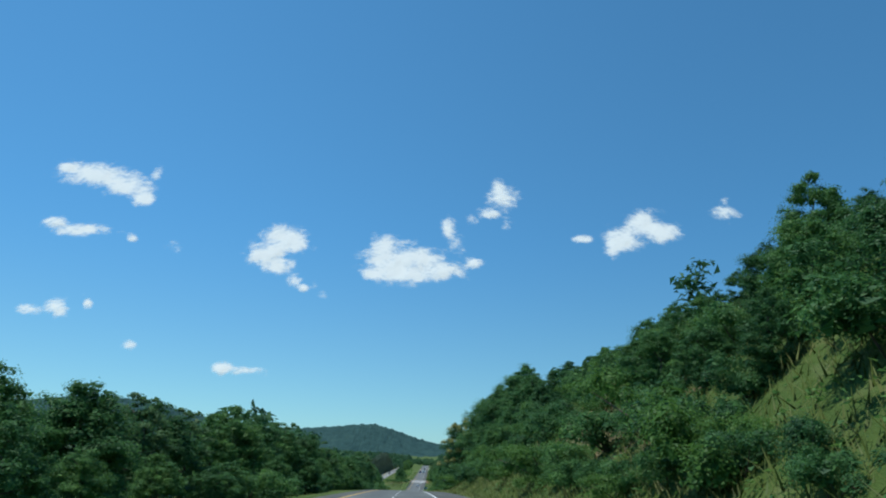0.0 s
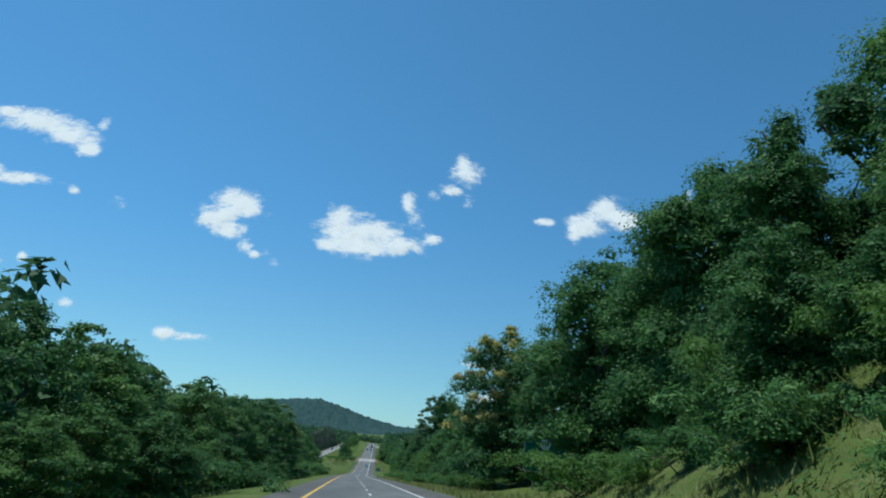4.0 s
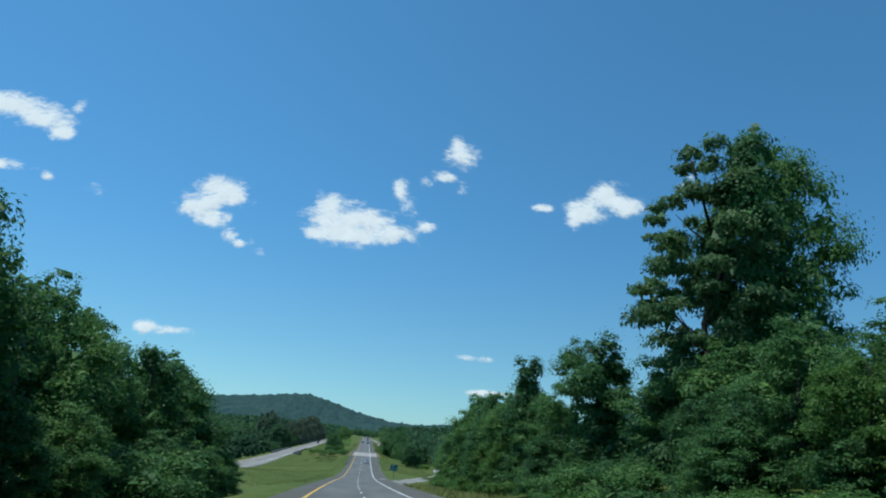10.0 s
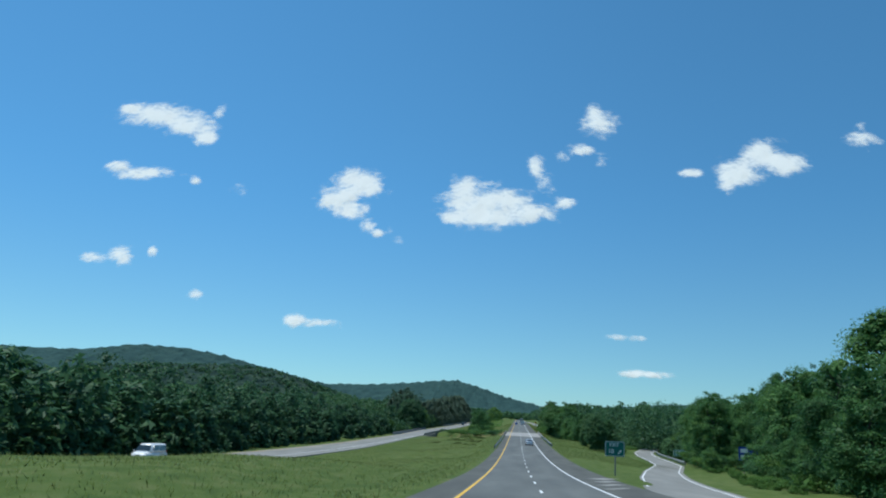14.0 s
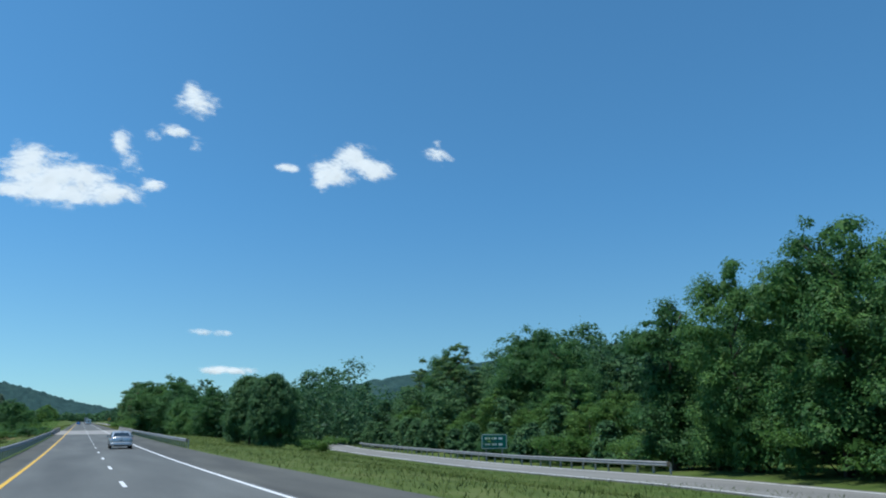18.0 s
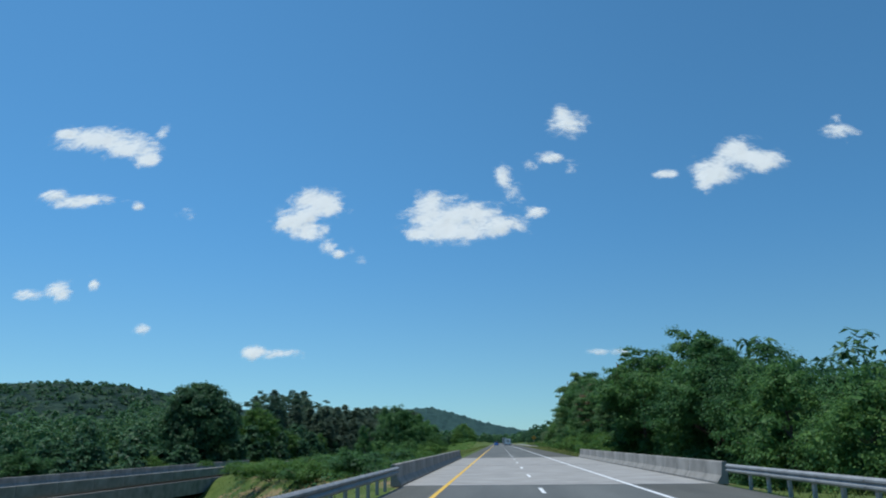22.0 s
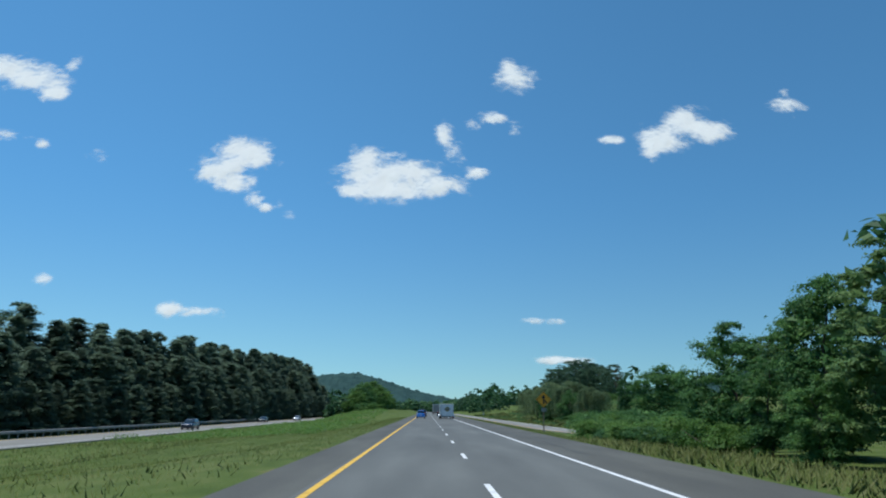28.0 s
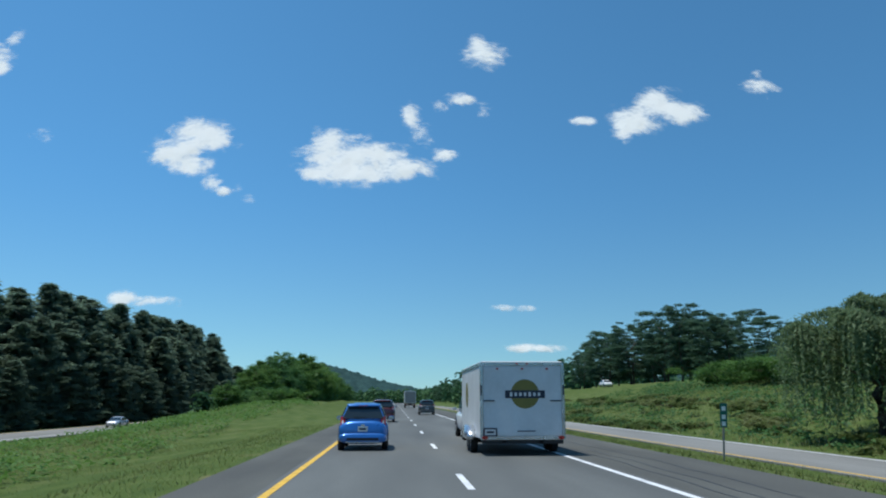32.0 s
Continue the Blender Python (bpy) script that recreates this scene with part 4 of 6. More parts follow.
# the wooded bank beyond the exit
belt(["broad", "vine", "broad"], 500, 600, 8, lambda S: exit_u(S) + (18 if S < 548 else 14), 3, ramp([(500, 9.2), (514, 10.2), (526, 13.4), (548, 14.4), (596, 9.6), (606, 6.5)]))
plant("broad", 577, 34.5, 14.2, wide=0.9, fine=True)
plant("broad", 583.5, 34.2, 13.2, wide=0.8, fine=True)
plant("vine", 591, 35.5, 12.4, fine=True)
plant("broad", 570, 33.5, 13.5, wide=0.9, fine=True)
plant("vine", 495, 25, 11, fine=True)
plant("vine", 499, 29, 11)
belt(["bush", "bush_light", "bush"], 490, 534, 4, lambda S: exit_u(S) + 12, 1.2, 4.2, 0.3)
belt(["bush_light"], 486, 545, 4, lambda S: exit_u(S) + 8.5, 1.0, 1.2, 0.3)
belt(["bush", "bush_light", "bush"], 546, 690, 4, lambda S: exit_u(S) + 7.6, 1.0, 3.4, 0.25)
belt(["light"], 598, 664, 6.5, lambda S: exit_u(S) + 11.5, 1.2, 6.6, 0.2)
belt(["broad", "broad_far", "vine"], 600, 700, 8, lambda S: exit_u(S) + 14, 3, ramp([(500, 11.5), (548, 11.5), (596, 9), (606, 6.5), (620, 6.3), (640, 8), (650, 9.5), (700, 9.5)]))
belt(["broad_far"], 490, 720, 6, lambda S: exit_u(S) + 24, 4, ramp([(500, 8.5), (596, 7), (606, 5), (620, 5), (650, 7.5), (720, 8)]))
belt(["broad_far", "broad_far", "pine_wide"], 500, 720, 7, lambda S: exit_u(S) + 42, 6, ramp([(500, 8), (596, 6.5), (606, 4.5), (620, 4.5), (650, 6.5), (720, 7)]))
belt(["broad"], 583, 598, 6, 45, 2, 15)
plant("broad", 626, 50, 13, fine=True)
plant("vine", 631, 51, 15, fine=True)
plant("broad", 636, 52, 15.5, wide=1.1, fine=True)
plant("broad", 642, 54, 13.5, fine=True)
plant("vine", 621, 48, 9.5, fine=True)
# between ramp and bridge
plant("round", 648, 20.5, 10.0, wide=0.66)
plant("round", 664, 21, 10.4, wide=0.72)
plant("bush_light", 653, 28, 2.6, wide=1.3)
plant("airy", 671.5, 51.5, 14.6, wide=0.75, fine=True)
plant("broad", 664, 52.5, 15.2, wide=0.8, fine=True)
plant("airy", 656.5, 51, 15.4, wide=0.9, fine=True)
plant("broad", 657, 24, 9.5)
for k in range(6):
    plant(("broad", "vine")[k % 2], 671 + 6 * k, 24 + 2 * math.sin(k * 2.2), 6.9 + 0.9 * math.cos(k * 1.7), wide=1.2, fine=True)
belt(["broad_far"], 691, 860, 6, 43.5, 2.5, ramp([(691, 14), (706, 15.5), (740, 15.5), (770, 13)]))
belt(["broad_far", "broad"], 690, 900, 8, ramp([(690, 56), (760, 42), (900, 30)]), 4, ramp([(690, 7), (705, 8.5), (725, 12), (760, 14)]))
belt(["broad_far"], 628, 860, 5, 64, 4, ramp([(628, 7), (636, 8.5), (643, 11), (650, 14.5), (657, 14.5), (666, 12.5), (675, 10.5), (690, 8.5), (708, 8.5), (725, 12), (760, 16)]))
belt(["broad_far"], 540, 860, 5, 78, 6, ramp([(540, 15), (618, 11), (630, 8), (650, 8.5), (658, 10.5), (668, 12), (680, 12), (700, 8), (728, 7.5), (745, 12), (800, 15)]))
belt(["broad_far"], 540, 800, 6, 92, 6, ramp([(540, 17), (622, 10), (638, 6), (658, 7), (670, 10), (682, 12), (712, 7.5), (749, 6.5), (770, 12)]))
belt(["broad"], 703, 762, 6, 20, 2, ramp([(705, 9.8), (716, 10.5), (728, 11), (741, 14.5), (762, 16.5)]), 0.08)
belt(["broad_far"], 700, 765, 6, 29, 4, ramp([(700, 10), (735, 9.5), (749, 10.5), (758, 14), (765, 16)]))
# right tree wall after the bridge
belt(["airy", "airy", "broad"], 760, 893, 4.4, 14.8, 1.2, ramp([(760, 12.5), (770, 11.2), (785, 10.5), (796, 11.3), (806, 13.2), (818, 15.6), (829, 15), (837, 13.8), (845, 11.6), (856, 9.8), (864, 8.4), (885, 7.2), (893, 6.5)]), 0.06)
belt(["broad_far", "broad", "airy"], 765, 896, 9, 21, 3, ramp([(765, 11), (790, 9.5), (810, 11), (830, 12), (870, 8), (896, 5)]))
belt(["bush", "bush_light", "bush"], 762, 782, 2.5, 15.5, 1.2, 3.4)
belt(["bush", "bush_light", "broad"], 762, 890, 5.5, 12, 0.8, 3.2, 0.4, 1.2)
plant("rusty", 791, 14.6, 11.2, wide=1.15)
plant("dead", 820, 15.5, 15)
# merge: bushes, willows, field and pines
belt(["bush", "bush_light", "bush_light"], 897, 925, 2.0, lambda S: 14.5 - (S - 897) * 0.03, 1.8, 1.9, 0.3, 1.5)
belt(["bush", "bush_light", "bush"], 900, 925, 2.2, 18.5, 1.6, 2.3, 0.3, 1.5)
belt(["bush", "bush_light", "weeds"], 905, 938, 4, lambda S: entry_u(S) + 6.5, 1.6, 1.1, 0.3)
belt(["bush", "bush", "bush_light"], 939, 960, 2.6, 20, 1.2, 2.1, 0.2, 1.3)
belt(["bush"], 941, 962, 4, 24, 1.2, 2.2, 0.2, 1.3)
plant("broad", 928, 21.5, 6.6, wide=1.5)
plant("broad", 934, 25, 6.2)
plant("willow", 979, 21.5, 6.6, wide=1.1)
plant("willow", 965, 22.5, 5.2)
plant("broad", 972, 20.5, 5.4)
plant("broad", 989, 20.3, 5.6, wide=1.4)
plant("willow", 992, 23.5, 6.8)
plant("willow", 1010.5, 21, 7.0, wide=1.1)
plant("willow", 1002, 22.5, 7.2, wide=1.15)
plant("dead", 981, 30, 8)
plant("dead", 976, 29, 6.5)
plant("broad", 972, 29, 5.8, wide=0.75, fine=True)
belt(["pine_wide"], 1080, 1200, 7, 52, 2.5, ramp([(1080, 8), (1092, 9.5), (1110, 13), (1150, 13.5), (1180, 13), (1200, 9)]), 0.12, 1.3)
belt(["pine_wide"], 1102, 1195, 8, 60, 2.5, 12, 0.15, 1.3)
belt(["bush_light"], 1030, 1073, 2.4, 38.5, 0.9, 2.9, 0.12, 1.25)
belt(["bush_light", "weeds", "weeds"], 960, 1120, 6, 27, 5, 0.9, 0.4, 1.6)
belt(["weeds"], 945, 1150, 6, 19.5, 2, 0.7, 0.4, 1.6)
belt(["broad_far", "broad_far", "pine_wide"], 1180, 1500, 16, 26, 6, 9)
# median trees, first stretch
plant("broad", 67, -14, 8.2, wide=1.2)
plant("broad", 36, -13.5, 6.8, wide=1.2)
belt(["broad", "airy", "broad"], 30, 250, 6.8, -14, 1.2, ramp([(30, 6.4), (60, 7.2), (89, 8.8), (102, 9.1), (116, 7.8), (170, 8.3), (192, 8.6), (209, 9.8), (218, 10.1), (227, 10.9), (240, 11.6), (250, 11.8)]), 0.07)
belt(["bush", "broad"], 25, 250, 7, -10.8, 0.8, 3.6, 0.3, 1.25)
belt(["broad_far"], 10, 300, 9, -21, 2.5, ramp([(10, 5), (70, 6), (100, 10), (300, 11)]))
plant("broad", 366.5, -14.5, 9.2, wide=0.9)
plant("broad", 372, -14.5, 7.6, wide=0.9)
belt(["broad", "vine", "broad"], 250, 364, 5.4, -14.8, 1.0, ramp([(250, 11.8), (260, 11.2), (267, 10.8), (274, 9.6), (290, 9.7), (303, 9.1), (311, 9.9), (322, 11), (330, 10.9), (338, 9.7), (350, 10.2), (364, 9.8)]), 0.06, 0.95)
belt(["bush", "bush", "broad"], 250, 378, 6.4, -11.2, 0.7, 3.9, 0.3, 1.25)
belt(["broad_far"], 250, 372, 6, -21, 2.0, ramp([(250, 10.5), (303, 8.5), (335, 9), (350, 10), (372, 7)]))
# median brush ahead of and after the bridge
belt(["weeds"], 640, 704, 5, -19, 6, 0.7, 0.35, 1.6)
for u in (-11, -14.5, -18.5, -23, -28.5):
    belt(["bush_light", "bush", "bush_light"], 702 - 1.82 * u, 775, 5.2, u, 1.2, 1.7, 0.3, 1.4)
plant("vine", 754, -15.8, 4.6, wide=0.8)
belt(["bush", "bush_light", "broad"], 765, 880, 5, -17, 1.6, ramp([(765, 2.0), (800, 3.0), (850, 4.5), (880, 3.5)]), 0.3)
belt(["bush", "bush_light", "bush"], 806, 884, 5, -19.5, 1.2, 3.2, 0.25, 1.3)
belt(["broad", "vine", "broad"], 775, 885, 5.4, -21, 1.6, ramp([(775, 2.8), (800, 3.5), (816, 9.4), (824, 11), (832, 10.4), (845, 9.6), (865, 9.2), (885, 9.4)]), 0.1)
belt(["light", "light", "broad"], 1090, 1330, 10, -24.5, 2.0, ramp([(1088, 4.5), (1096, 6.5), (1113, 9), (1143, 11.5), (1219, 12.8), (1300, 9.5), (1335, 6)]), 0.1, 1.5)
belt(["broad_far", "bush"], 1100, 1330, 6, -31, 2.5, ramp([(1100, 5), (1150, 9.5), (1230, 11), (1330, 6)]), 0.12)
belt(["bush_light", "bush"], 1085, 1130, 5, -22, 3, 3.0)
# beyond the opposite carriageway
pine_tops = ramp([(905, 13), (975, 16), (1020, 17.4), (1076, 19.4), (1149, 21.8), (1215, 22.6), (1240, 17)])
for u, du, k in ((-50.4, 1.4, 0.46), (-54, 2.6, 0.76), (-59, 3.0, 0.98)):
    belt(["pine"], 903 + u * 0.02, 1238, 3.35, u, du, lambda S, k=k: k * pine_tops(S), 0.08, 1.5 + 0.7 * (1 - k))
plant("round", 802, -52.6, 14.2, wide=1.0)
plant("light", 836, -53, 12.2, wide=1.1)
belt(["light", "broad", "vine"], 716, 900, 8, -51.5, 1.3, ramp([(716, 6), (740, 7.5), (770, 5.5), (812, 5), (860, 6.5), (900, 8)]), 0.25, 1.1)
belt(["broad", "vine"], 482, 560, 5, -51.5, 1.2, ramp([(482, 7.5), (500, 8.8), (508, 11), (514, 11.4), (522, 8.4), (560, 7)]), 0.1)
belt(["bush", "bush_light"], 455, 560, 4, -48.8, 0.8, 2.4, 0.3)
belt(["broad_far", "broad", "broad_far"], 560, 905, 7, -56, 4, ramp([(560, 9.5), (690, 8), (720, 5.5), (860, 6), (905, 9)]), 0.25)
belt(["bush", "bush_light", "bush"], 560, 905, 5.2, -50.5, 1.2, 3.4, 0.35, 1.5)
belt(["broad_far"], 480, 905, 3.6, -55, 2, ramp([(480, 9), (540, 7.5), (690, 6), (720, 4.5), (880, 4.5), (905, 6)]), 0.3)
belt(["pine_wide", "pine", "pine"], 893, 990, 6, -78, 5, ramp([(893, 12), (910, 16), (950, 20), (1000, 20.5)]), 0.12, 1.2)
belt(["broad_far"], 400, 900, 8, -68, 5, ramp([(400, 12), (680, 11), (710, 7), (880, 8), (900, 11)]), 0.25)


# ---- far woods, one mass of leaves ----
def woods(name, spots, seed, label, per=110, leaf=1.15, nlobe=7, spread=0.33):
    """Back rows of trees as one mass: overlapping clumps of leaves, no two crowns alike."""
    rng = np.random.default_rng(seed)
    c, d, core, out = [], [], [], []
    for p, h in spots:
        lobes = []
        for k in range(nlobe):
            a, t = k * 2.4 + rng.uniform(-0.6, 0.6), (k + rng.uniform(0.1, 0.9)) / nlobe
            q = h * spread * (1 - 0.8 * t ** 2.4) * rng.uniform(0.45, 1.0)
            r = h * rng.uniform(0.09, 0.17) * (1.15 - 0.4 * t)
            lobes.append((p[0] + q * math.cos(a), p[1] + q * math.sin(a), p[2] + min(h * (0.05 + 0.9 * t), h - r * 0.85), r))
        cc, dd = lobe_spots(lobes, per, rng, 0.4)
        c.append(cc)
        d.append(dd)
        cc, dd = lobe_spots([(x, y, z, r * 0.7) for x, y, z, r in lobes], per // 7, rng, 0.4)
        core.append(cc)
        out.append(dd)
    more = ((np.vstack(core), np.vstack(out)), min(leaf * 2.2, leaf + 0.35))
    ob = new(name, leaf_mesh(name, (np.vstack(c), np.vstack(d)), M_LEAF_FAR, leaf, rng, 0.75, 1.5, more=more))
    return tagged(ob, label, "woods", kind="stuff")


EDGE = [m for m in MASS if 430 < m[0].y < 720 and 0 < m[0].x < 62]
VALLEY = [m for m in MASS if 540 < m[0].y < 960 and m[0].x < -20]
RAMP = [m for m in EDGE if 596 < m[0].y < 690]
woods("woods_edge", RAMP, 23, "broadleaf trees on the slope beside the exit ramp", 3900, 0.235, 34)
woods("woods_edge", [m for m in EDGE if m not in RAMP], 21, "broadleaf trees standing behind the exit ramp", 1600, 0.40, 26)
woods("woods_edge", VALLEY, 22, "broadleaf trees standing behind the opposite carriageway", 1200, 0.44, 26)
woods("woods_edge", [m for m in MASS if m not in EDGE and m not in VALLEY], 2, "broadleaf trees standing behind the roadside rows", 320, 0.78, 20)
wr = np.random.default_rng(12)


def ragged(S, u, lo, hi, side):
    """Whether a spot lies inside a wood whose ends and outer side wander."""
    n = noise.noise(Vector((S * 0.012, u * 0.012, 4))) * 45 + noise.noise(Vector((S * 0.05, u * 0.05, 9))) * 18
    return lo + n < S < hi - n and abs(u) < side + n


sp = []
for S in np.arange(330, 1040, 9):
    for u in np.arange(-370, -76, 13):
        if not ragged(S, u, 380, 1000, 310):
            continue
        sp.append((ground_at(S + wr.uniform(-4, 4), u + wr.uniform(-5, 5), -1), float(wr.uniform(8, 14)) * (0.7 if 690 < S < 900 else 1)))
NEAR = [m for m in sp if m[0].x > -150]
woods("far_woods", NEAR, 13, "green woods at the edge of the valley floor", 400, 0.74, 16, 0.45)
woods("far_woods", [m for m in sp if m not in NEAR], 3, "green woods filling the valley beyond the opposite carriageway", 110, 1.45, 11, 0.52)
sp = []
for S in np.arange(130, 810, 10):
    for u in np.arange(62 if S < 470 else 105, 250, 14):
        if not ragged(S, u, 180, 760, 195):
            continue
        sp.append((ground_at(S + wr.uniform(-4, 4), u + wr.uniform(-5, 5), -1), float(wr.uniform(9, 14))))
hr = np.random.default_rng(77)
hill = []
for k in range(1500):
    t, v = hr.uniform(0.2, 7.6), hr.uniform(0, 0.85) ** 1.2
    x, y, z = (float(np.interp(t, range(9), [c[i] for c in NEAR_CREST])) for i in range(3))
    hill.append((Vector((x, y - 150 * v, -4 + (z + 4) * math.cos(v * math.pi / 2) ** 1.3 - 7.0)), float(hr.uniform(7, 10))))
woods("hill_woods", hill, 14, "dark woods covering the low hill", 70, 1.4, 8)
woods("far_woods", sp, 4, "green woods climbing the hillside beyond the road", 180, 1.2, 12, 0.48)
sp = []
for S in np.arange(1250, 2600, 26):
    for u in list(np.arange(-420, -50, 26)) + list(np.arange(40, 500, 30)):
        sp.append((ground_at(S + wr.uniform(-9, 9), u + wr.uniform(-9, 9), -1), float(wr.uniform(10, 17))))
woods("far_woods", sp, 5, "distant woods along the valley floor", 52, 3.0)
sp = []
for S in np.arange(1500, 1900, 12):
    for u in np.arange(-30, 40, 14):
        sp.append((ground_at(S + wr.uniform(-4, 4), u + wr.uniform(-5, 5), -1), float(wr.uniform(8, 12))))
woods("far_woods", sp, 6, "distant trees where the road bends out of sight", 90, 1.8)


# ---- grass on the verges, uncountable ----
def grass(name, n, S0, S1, ua, ub, tall, seed, label, mat, wide=1.0):
    """Thin leaning blades; the ground's height is taken on a coarse net."""
    rng = np.random.default_rng(seed)
    sg, ug = np.linspace(S0, S1, 60), np.linspace(ua, ub, 24)
    net = np.array([[tuple(ground_at(a, b, -0.03)) for b in ug] for a in sg])
    fs, fu = rng.random(n) * 58.999, rng.random(n) * 22.999
    i, j = fs.astype(int), fu.astype(int)
    p, q = (fs - i)[:, None], (fu - j)[:, None]
    c = net[i, j] * (1 - p) * (1 - q) + net[i + 1, j] * p * (1 - q) + net[i, j + 1] * (1 - p) * q + net[i + 1, j + 1] * p * q
    a, h = rng.uniform(0, 6.28, n), tall * rng.uniform(0.4, 1.4, n)
    w = wide * rng.uniform(0.012, 0.04, n)
    d = np.stack([np.cos(a) * w, np.sin(a) * w, np.zeros(n)], 1)
    tip = np.stack([rng.normal(0, 0.55, n) * h, rng.normal(0, 0.55, n) * h, h], 1)
    v = np.stack([c - d, c + d, c + tip], 1)
    me = bpy.data.meshes.new(name)
    me.vertices.add(3 * n)
    me.vertices.foreach_set("co", v.reshape(-1))
    me.loops.add(3 * n)
    me.loops.foreach_set("vertex_index", np.arange(3 * n, dtype=np.int32))
    me.polygons.add(n)
    me.polygons.foreach_set("loop_start", np.arange(0, 3 * n, 3, dtype=np.int32))
    me.materials.append(mat)
    me.update(calc_edges=True)
    up = np.repeat(np.stack([rng.normal(0, 0.25, n), rng.normal(0, 0.25, n), np.ones(n)], 1), 3, 0)
    me.normals_split_custom_set_from_vertices((up / np.linalg.norm(up, axis=1)[:, None]).tolist())
    tagged(new(name, me), label, "grass", kind="stuff")


grass("grass", 60000, 560, 880, -34, -6.2, 0.2, 31, "grass and weeds of the median", M_GRASSY, 0.9)
grass("grass", 90000, 880, 1030, -20, -5.5, 0.11, 32, "mown grass along the paved shoulder", M_GRASSY, 0.4)
grass("grass", 26000, 880, 1100, -36, -18, 0.3, 39, "taller grass on the far side of the median", M_GRASSY, 0.9)
grass("grass", 30000, 560, 700, 7.3, 26, 0.2, 33, "green and yellow grass between road and exit ramp", M_GRASSY, 0.8)
grass("grass", 50000, 880, 1060, 7.1, 11.4, 0.12, 34, "grass strip between road and entry ramp", M_GRASSY, 0.45)
grass("grass", 30000, 940, 1090, 16.2, 50, 0.35, 35, "rough meadow grass on the rising field", M_GRASSY, 1.1)
grass("grass", 30000, 400, 560, -34, -6, 0.2, 36, "grass of the open median", M_GRASSY, 0.9)
grass("grass", 20000, 20, 440, 7.4, 12, 0.4, 37, "tall grass at the foot of the trees", M_GRASSY, 1.5)
grass("grass", 26000, 6, 150, 9, 26, 0.6, 40, "tall dry grass on the cut bank", M_GRASSY, 1.6)
grass("grass", 16000, 755, 900, 7.4, 11.0, 0.35, 38, "grass strip before the tree wall", M_GRASSY, 1.4)


def ground_cover(n, S0, S1, ua, ub, tall, seed, label, mat, size=0.16):
    """Low leafy weeds as one sheet of small leaves with uneven patches."""
    rng = np.random.default_rng(seed)
    c = []
    while len(c) < n:
        S, u = rng.uniform(S0, S1), rng.uniform(ua, ub)
        k = 0.5 + noise.noise(Vector((S * 0.12, u * 0.3, seed)))
        if rng.random() < k * 1.2:
            for _ in range(5):
                c.append(ground_at(S + rng.normal(0, 0.2), u + rng.normal(0, 0.2), tall * k * rng.uniform(0.1, 1.1)))
    c = np.array([tuple(p) for p in c])
    ob = new("weed_cover", leaf_mesh("weed_cover", (c, np.tile([0, 0, 1.0], (len(c), 1))), mat, size, rng, 0.4, 1.4))
    return tagged(ob, label, "weeds", kind="stuff")


ground_cover(34000, 925, 1100, -31, -13, 0.75, 51, "leafy green weeds over the median mound", M_LEAF_LIGHT, 0.2)
ground_cover(34000, 925, 1100, 17, 45, 0.7, 52, "leafy weeds and low brush over the field", M_LEAF, 0.22)
ground_cover(15000, 715, 800, -30, -8, 0.8, 53, "rank green growth below the bridge", M_LEAF, 0.22)
ground_cover(9000, 6, 150, 10, 26, 0.7, 54, "low brush on the cut bank", M_LEAF, 0.22)


# ---- guardrails and parapets ----
def beam_mesh(length):
    """A W-shaped steel beam lying along y."""
    prof = [(0.0, 0.155), (0.02, 0.15), (0.08, 0.10), (0.08, 0.055), (0.02, 0.0), (0.08, -0.055), (0.08, -0.10), (0.02, -0.15), (0.0, -0.155)]
    verts = [(x - d, y, z) for y in (0, length) for d in (0, 0.006) for x, z in prof]
    n, faces = len(prof), []
    for i in range(n - 1):
        faces += [(i, i + 1, 2 * n + i + 1, 2 * n + i), (n + i + 1, n + i, 3 * n + i, 3 * n + i + 1)]
    return mesh_of("beam", verts, faces, M_STEEL, False)


BEAM = beam_mesh(3.9)
RAIL_POST = box("post", (0.10, 0.15, 1.0), M_STEEL, (0, 0, -0.42), 0.01)
RAIL_BLOCK = box("spacer", (0.14, 0.10, 0.30), M_POST, (0, 0, 0), 0.008)


def guardrail(S0, S1, u, side, label, h=0.0):
    """Posts, spacers and W-beams along the road; side -1: the beam faces left."""
    fu = u if callable(u) else (lambda S: u)
    fh = h if callable(h) else (lambda S: h)
    root = new("guardrail")
    root.matrix_basis = Matrix.Translation(P(S0, fu(S0), fh(S0)))
    inv = root.matrix_basis.inverted()
    tagged(root, label, "guardrail", "guardrails")
    S = S0
    while S < S1:
        a, b = P(S, fu(S), fh(S) + 0.62), P(S + 3.81, fu(S + 3.81), fh(S + 3.81) + 0.62)
        d = b - a
        yaw, tilt = math.degrees(math.atan2(-d.x, d.y)), math.degrees(math.atan2(d.z, math.hypot(d.x, d.y)))
        m = Matrix.Translation(a) @ pose(0, 0, 0, tilt, 0, yaw)
        part("beam", BEAM, root, inv @ m @ Matrix.Diagonal((side, 1, 1, 1)))
        for k in (0, 1):
            q = a.lerp(b, k / 2)
            part("post", RAIL_POST, root, inv @ Matrix.Translation(q) @ pose(0, 0, 0, 0, 0, yaw) @ Matrix.Translation((-side * 0.2, 0, 0)))
            part("spacer", RAIL_BLOCK, root, inv @ Matrix.Translation(q) @ pose(0, 0, 0, 0, 0, yaw) @ Matrix.Translation((-side * 0.075, 0, 0)))
        S += 3.81
    return root


